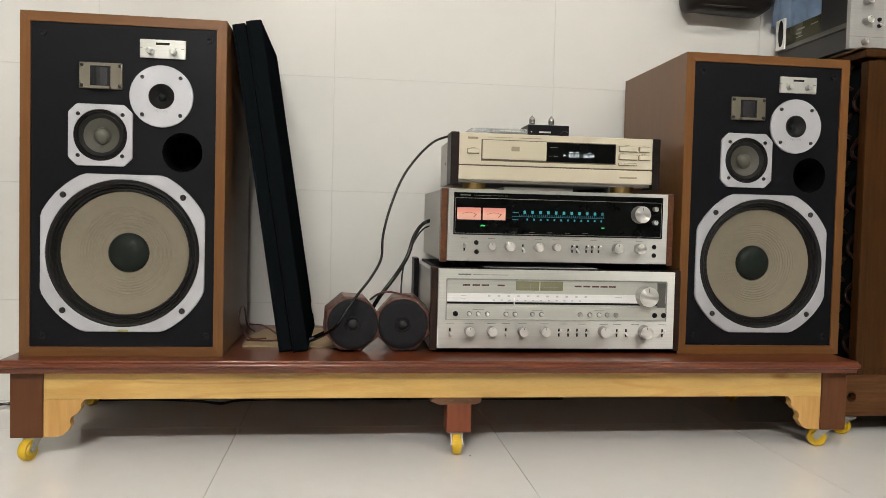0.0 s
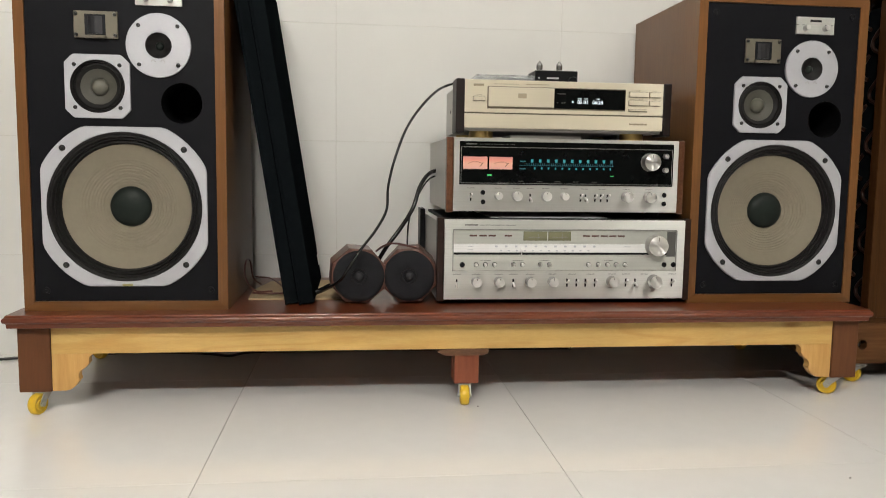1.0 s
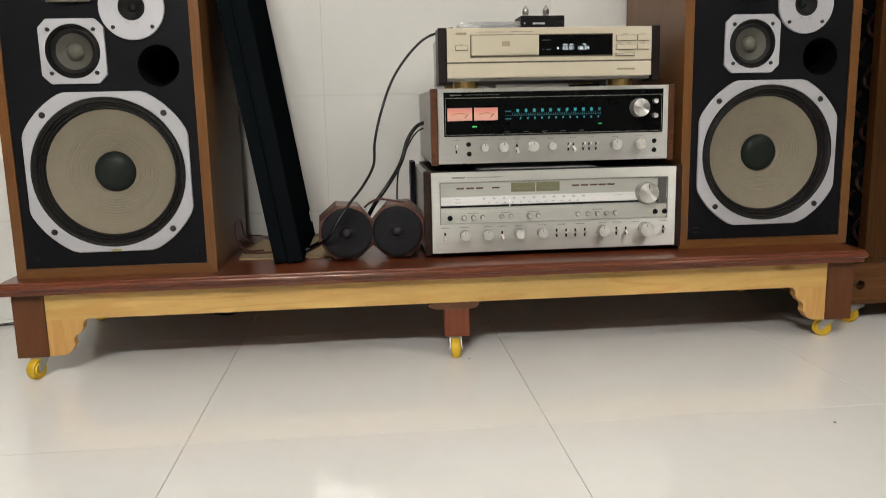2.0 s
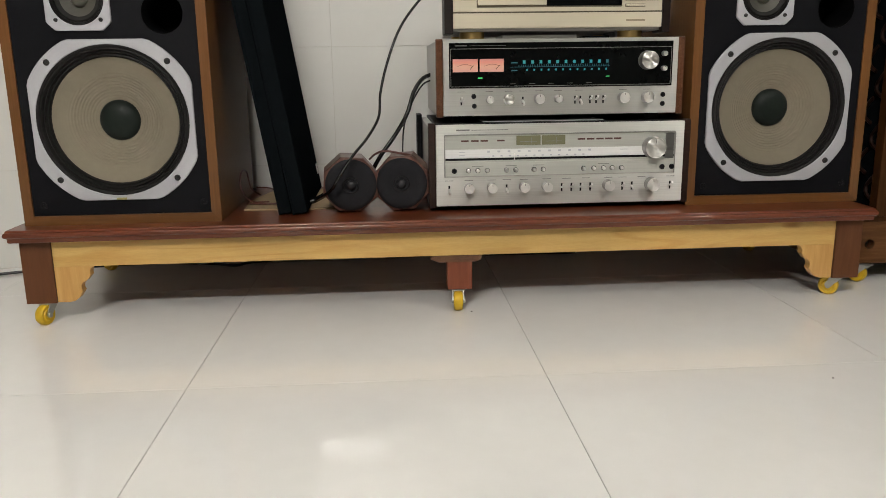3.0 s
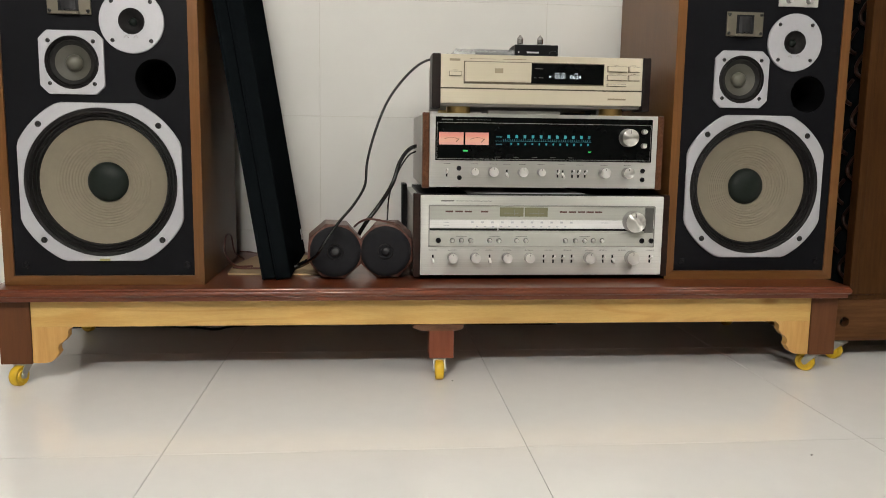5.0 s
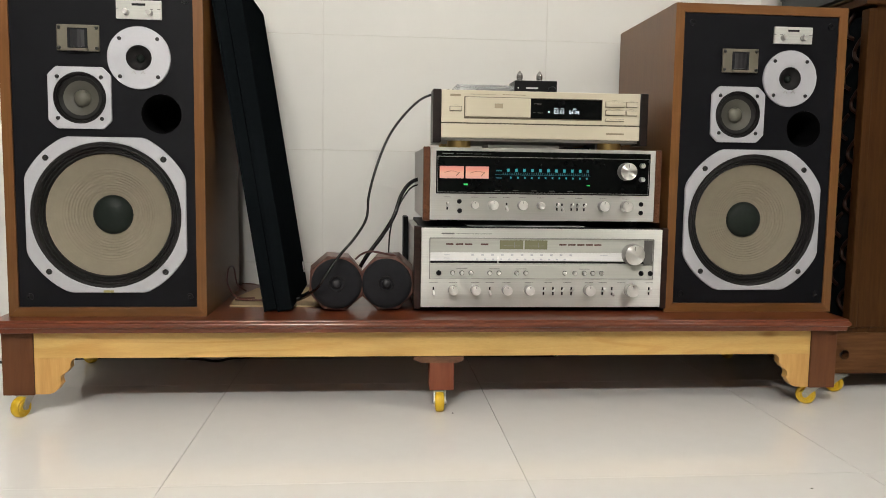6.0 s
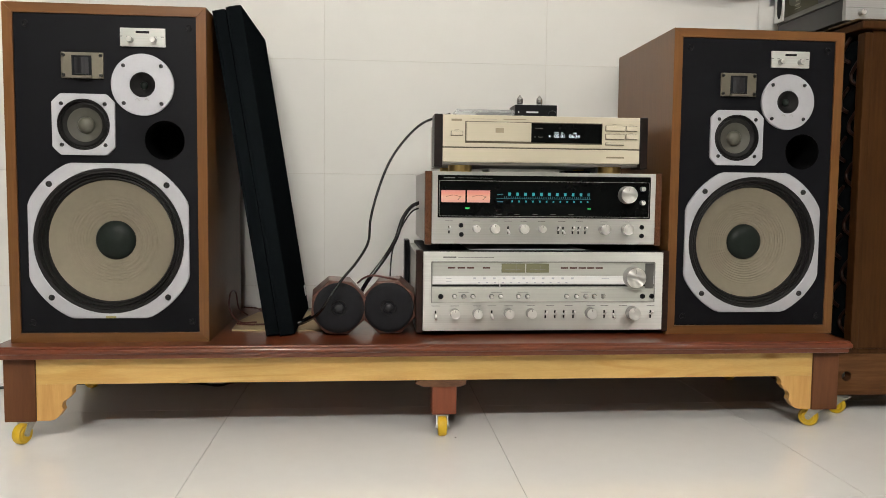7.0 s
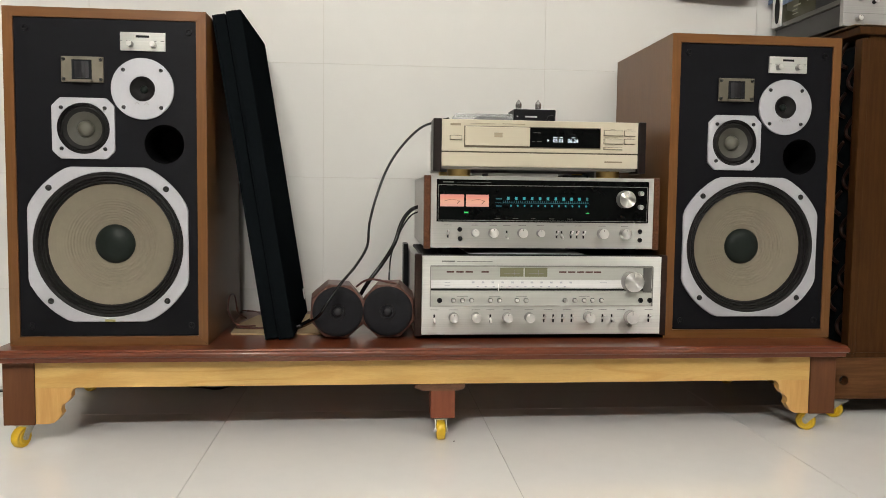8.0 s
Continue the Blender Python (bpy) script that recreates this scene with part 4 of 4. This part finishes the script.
cord([(0.278, 1.99, 0.706), (0.25, 1.97, 0.697), (0.205, 1.95, 0.677), (0.161, 1.93, 0.633), (0.126, 1.91, 0.580), (0.099, 1.89, 0.510), (0.083, 1.86, 0.447), (0.078, 1.82, 0.397), (0.054, 1.77, 0.357), (0.024, 1.7, 0.325), (-0.006, 1.675, 0.283), (-0.024, 1.69, 0.255), (-0.061, 1.76, 0.225)], 0.0030, CORD, "black power cord curving down from the CD player")
cord([(0.224, 1.97, 0.49), (0.185, 1.93, 0.479), (0.160, 1.9, 0.449), (0.142, 1.88, 0.399), (0.114, 1.88, 0.352), (0.078, 1.87, 0.304), (0.052, 1.88, 0.258)], 0.0048, CORD, "thick black cord hanging from the upper receiver")
cord([(0.224, 1.97, 0.476), (0.186, 1.94, 0.466), (0.158, 1.92, 0.428), (0.137, 1.91, 0.377), (0.131, 1.9, 0.33), (0.130, 1.88, 0.299)], 0.0020, CORD, "thin black cord hanging from the upper receiver")
cord([(0.055, 1.8, 0.306), (0.069, 1.76, 0.321), (0.089, 1.74, 0.329), (0.12, 1.74, 0.324), (0.152, 1.75, 0.313), (0.174, 1.77, 0.273), (0.18, 1.8, 0.23)], 0.0024, RED_CORD, "dark red wire over the tweeter drums")
cord([(-0.179, 1.86, 0.207), (-0.215, 1.84, 0.212), (-0.234, 1.83, 0.243), (-0.236, 1.85, 0.275), (-0.233, 1.9, 0.273), (-0.23, 1.93, 0.229), (-0.217, 1.97, 0.207)], 0.0020, RED_CORD, "dark red wire looping beside the loudspeaker")
cord([(-0.22, 1.84, 0.207), (-0.176, 1.83, 0.207), (-0.148, 1.86, 0.207), (-0.2, 2.06, 0.207), (-0.246, 2.1, 0.207)], 0.0020, RED_CORD, "dark red wire on the cardboard")
cord([(-0.043, 1.77, 0.234), (-0.063, 1.8, 0.22), (-0.081, 1.8, 0.213), (-0.1, 1.8, 0.209)], 0.0060, CORD, "thick black plug and cord end lying behind the grille")
cord([(-1.9, 1.80, 0.004), (-1.2, 1.97, 0.004), (-0.95, 2.05, 0.004), (-0.80, 2.10, 0.004), (-0.62, 2.128, 0.004), (-0.50, 2.135, 0.004), (-0.37, 2.110, 0.004), (-0.31, 2.085, 0.004), (-0.24, 2.125, 0.004), (0.10, 2.132, 0.004), (0.60, 2.12, 0.004)], 0.0036, CORD, "black cord lying on the floor along the wall")


for x, y, size in ((0.805, 1.208, 0.0034), (0.262, 1.628, 0.0032)):
    bm = bmesh.new()
    bmesh.ops.create_icosphere(bm, subdivisions=2, radius=size / 2)
    for v in bm.verts:
        v.co = (v.co.x * 1.4, v.co.y * 0.9, (v.co.z + size / 2) * 0.5) if noise.noise(v.co * 900) > -0.1 else (v.co.x * 1.1, v.co.y * 0.7, (v.co.z + size / 2) * 0.45)
    crumb = part("crumb", bm, DARK_WOOD, smooth=60)
    crumb.matrix_basis = pose(x, y, 0.0002)
    tagged(crumb, "tiny dark crumb of dirt on the polished floor", "crumb", "crumbs on the floor")


# ---- tall cabinet beside the stand, with an amplifier on it ----
cab = thing("tall_cabinet", pose(1.199, 1.750, 0.004), "tall brown wooden cabinet on a plinth with casters", "cabinet")
part("front_panel", box(0.0215, 0.60, 0.0, 0.022, 0.152, 0.886, 0.002), CABINET_WOOD, cab, "plain brown veneer front")
part("corner_trim", box(0.0, 0.0205, -0.006, 0.022, 0.152, 0.880, 0.003), CABINET_WOOD, cab, "rounded corner trim")
part("side_cloth", box(0.012, 0.020, 0.0225, 0.360, 0.170, 0.870), CLOTH, cab, "dark cloth behind the fretwork")
part("back_panel", box(0.0, 0.60, 0.362, 0.372, 0.152, 0.886), CABINET_WOOD, cab)
part("far_side", box(0.585, 0.60, 0.0225, 0.3615, 0.152, 0.886), CABINET_WOOD, cab)
part("bottom", box(-0.0865, 0.60, 0.0035, 0.372, 0.140, 0.1515), CABINET_WOOD, cab)
for k in range(12):
    z = 0.185 + 0.058 * k
    for j in range(3):
        y = 0.045 + 0.075 * j + (0.036 if k % 2 else 0.0)
        part("fretwork", tube([(0.010, y - 0.018, z), (0.008, y + 0.004, z + 0.012), (0.010, y + 0.010, z + 0.030), (0.008, y - 0.006, z + 0.046), (0.010, y - 0.018, z + 0.058)], 0.0045, 7, 4), DARK_WOOD, cab, "", 60)
part("top", box(-0.012, 0.62, -0.014, 0.378, 0.887, 0.905, 0.004, 3), CABINET_WOOD, cab, "brown wooden top")


plinth = part("plinth_board", box(-0.0865, 0.60, 0.004, 0.028, 0.040, 0.1395, 0.003), CABINET_WOOD_X, cab, "brown plinth board with a round hole")
cut_round(plinth, 0.001, 0.086, 0.0115, pose(1.199, 1.750, 0.004))
# side board added to stop lamp light from slipping in under the stand
part("plinth_light_block", box(-0.0865, -0.066, 0.0285, 0.2995, 0.040, 0.1395), CABINET_WOOD_X, cab)
part("plinth_back", box(-0.062, 0.60, 0.30, 0.33, 0.040, 0.1395), CABINET_WOOD_X, cab)
caster(pose(1.192, 1.752, 0.0), 125)
caster(pose(1.74, 1.775, 0.0), 190)
caster(pose(1.36, 2.06, 0.0), 170)
caster(pose(1.74, 2.06, 0.0), 160)

random.seed(4)
bm = bmesh.new()
bmesh.ops.create_grid(bm, x_segments=40, y_segments=30, size=0.5)
for v in bm.verts:
    x, y = 1.178 + 0.40 * (v.co.x + 0.5), 1.742 + 0.30 * (v.co.y + 0.5)
    fold = noise.noise(Vector((x * 45, y * 40, 1.0))) * 0.5 + noise.noise(Vector((x * 110, y * 90, 4.0))) * 0.25
    v.co = (x, y, 0.9130 + 0.0030 * fold)
bmesh.ops.solidify(bm, geom=bm.faces[:], thickness=0.0012)
tagged(part("table_cloth", bm, plain("gold_brown_cloth", (0.16, 0.10, 0.045), 0.55, vary=0.35, size=60), smooth=60), "crumpled gold-brown cloth under the amplifier", "cloth")

amp = thing("amplifier", pose(1.176, 1.790, 0.918), "silver faced amplifier with dark grey case on the cabinet", "amplifier")
fp = part("front_panel", box(-0.004, 0.42, -0.010, 0.004, 0.0, 0.155, 0.0015), DULL_SILVER, amp, "brushed silver front panel")
part("panel_line", box(-0.004, 0.42, -0.0106, -0.0096, 0.0285, 0.0295), PRINT, fp)
part("lower_case", box(0.0, 0.416, 0.0045, 0.300, 0.002, 0.0515, 0.001), plain("dark_grey_steel", (0.035, 0.035, 0.034), 0.45, 0.3), amp, "dark grey lower case")
part("ledge", box(-0.003, 0.418, 0.0045, 0.302, 0.0520, 0.0645, 0.001), plain("mid_grey_steel", (0.13, 0.125, 0.11), 0.4, 0.5), amp, "grey steel ledge")
cover = part("cover", box(0.010, 0.406, 0.115, 0.290, 0.0650, 0.118, 0.002), OLIVE, amp, "glossy olive inner cover")
for y, z, w, h in ((0.225, 0.091, 0.022, 0.003), (0.215, 0.101, 0.034, 0.004), (0.222, 0.081, 0.028, 0.002), (0.155, 0.101, 0.030, 0.002)):
    part("cover_label", box(0.0094, 0.0103, y - w / 2, y + w / 2, z - h / 2, z + h / 2), plain("faded_label", (0.30, 0.29, 0.22), 0.6), cover)
part("front_shield", box(0.0, 0.416, 0.0045, 0.113, 0.0650, 0.150, 0.001), plain("black_steel", (0.014, 0.014, 0.014), 0.45, 0.2), amp, "dark grey steel behind the front panel")
rb = part("rear_bracket", box(-0.010, -0.004, 0.262, 0.304, 0.056, 0.140, 0.002), PAPER, amp, "white plastic rear bracket")
dark_slot = part("slot", lathe([(0, -0.0005), (0.012, -0.0005), (0.012, 0.001)], 0, 0, 0, 28), BLACK_PLASTIC, rb)
dark_slot.matrix_basis = pose(-0.0102, 0.278, 0.100, 0, 0, -90) @ Matrix.Diagonal((1, 1, 3.0, 1))
for x, z, r, n in ((0.0355, 0.066, 0.0085, 0.020), (0.0315, 0.0165, 0.0062, 0.014), (0.0355, 0.112, 0.0085, 0.020), (0.110, 0.081, 0.0085, 0.016), (0.110, 0.130, 0.0085, 0.016), (0.20, 0.085, 0.014, 0.02), (0.30, 0.085, 0.014, 0.02)):
    knob(x, z, -0.010, r, amp, n)
for x, z in ((0.070, 0.071), (0.070, 0.056)):
    part("push_button", lathe([(0, -0.003), (0.0045, -0.003), (0.005, 0.0005)], x, -0.010, z, 16), BLACK_PLASTIC, amp, "", 40)
part("lever", tube([(0.0725, -0.010, 0.061), (0.0725, -0.022, 0.055)], 0.0028, 10, 2), KNOB, amp, "", 50)

# ---- things hung on the wall ----
bag = thing("shoulder_bag", pose(1.024, 2.140, 1.068), "dark brown leather bag hanging on the wall", "bag")
bm = bmesh.new()
rings = []
for d, grow in ((0.0, -0.018), (-0.012, -0.004), (-0.035, 0.0), (-0.065, -0.002), (-0.085, -0.018), (-0.092, -0.045)):
    ring = []
    for k in range(48):
        a = 2 * math.pi * k / 48
        c, s = math.cos(a), math.sin(a)
        x = math.copysign(abs(c) ** 0.33, c) * (0.132 + grow)
        z = 0.12 + math.copysign(abs(s) ** 0.33, s) * (0.12 + grow)
        sag = 0.006 * math.sin(3.1 * x * 20) * (1 if z < 0.12 else 0.4)
        ring.append(bm.verts.new((x, d, z + sag + 0.028 * (x + 0.05))))
    rings.append(ring)
for a, b in zip(rings, rings[1:]):
    for k in range(48):
        bm.faces.new((a[k], a[(k + 1) % 48], b[(k + 1) % 48], b[k]))
bm.faces.new(rings[0])
bm.faces.new(rings[-1])
body = part("body", bm, BAG, bag, "soft dark leather body", 50)
part("zip", tube([(-0.10, -0.0905, 0.036), (-0.03, -0.0935, 0.030), (0.05, -0.0935, 0.034), (0.10, -0.0905, 0.042)], 0.0018, 6, 6), plain("zip_metal", (0.10, 0.085, 0.065), 0.4, 0.8), body)
part("seam", tube([(-0.128, -0.045, 0.06), (-0.11, -0.070, 0.022), (0.0, -0.078, 0.014), (0.11, -0.070, 0.030), (0.130, -0.045, 0.07)], 0.003, 8, 8), BAG, body)
part("strap", tube([(-0.09, -0.03, 0.23), (-0.06, -0.02, 0.36), (0.0, -0.012, 0.45), (0.06, -0.02, 0.36), (0.09, -0.03, 0.24)], 0.007, 8, 8), BAG, bag, "dark leather strap")

bm = bmesh.new()
cols, rows_n = 40, 24
grid = [[bm.verts.new((1.168 + 0.23 * i / cols, 2.122 - 0.010 * math.sin(i * 0.85) - 0.005 * math.sin(i * 0.31 + j * 0.4), 1.045 + 0.45 * j / rows_n + 0.006 * math.sin(i * 0.5))) for j in range(rows_n + 1)] for i in range(cols + 1)]
for i in range(cols):
    for j in range(rows_n):
        bm.faces.new((grid[i][j], grid[i + 1][j], grid[i + 1][j + 1], grid[i][j + 1]))
bmesh.ops.solidify(bm, geom=bm.faces[:], thickness=0.003)
tagged(part("hanging_jeans", bm, DENIM, smooth=60), "light blue denim cloth hanging on the wall", "clothing")

# ---- tiles, last ----
FLOOR_GAP, WALL_GAP = 0.0006, 0.00045


def tiles(parent, mat, xs, ys, place, name, bevel, gap):
    """Tiles between the joint lines xs and ys, cut at the edges; alike tiles share one mesh."""
    shared = {}
    for x0, x1 in zip(xs, xs[1:]):
        for y0, y1 in zip(ys, ys[1:]):
            w, h = round(x1 - x0 - 2 * gap, 4), round(y1 - y0 - 2 * gap, 4)
            if w < 0.01 or h < 0.01:
                continue
            if (w, h) not in shared:
                shared[w, h] = mesh_of(name, box(-w / 2, w / 2, -h / 2, h / 2, -0.008, 0.0, bevel, 1), mat)
            ob = new(name, shared[w, h])
            ob.parent = parent
            ob.matrix_basis = place((x0 + x1) / 2, (y0 + y1) / 2)


def lines(first, step, low, high):
    k = math.ceil((low - first) / step)
    out = [low]
    while first + k * step < high:
        if first + k * step - low > 0.002:
            out.append(first + k * step)
        k += 1
    return out + [high]


tiles(floor, FLOOR_TILE, lines(FX, TILE, WEST, EAST), lines(FY, 0.596, BACK_Y, WALL_Y), lambda x, y: pose(x, y, 0.0), "floor_tile", 0.0, FLOOR_GAP)
tiles(wall_north, WALL_TILE, lines(WX, 0.5945, WEST, EAST), lines(WZ, 0.300, 0.0, CEIL), lambda x, z: pose(x, WALL_Y, z, 90), "wall_tile", 0.0006, WALL_GAP)
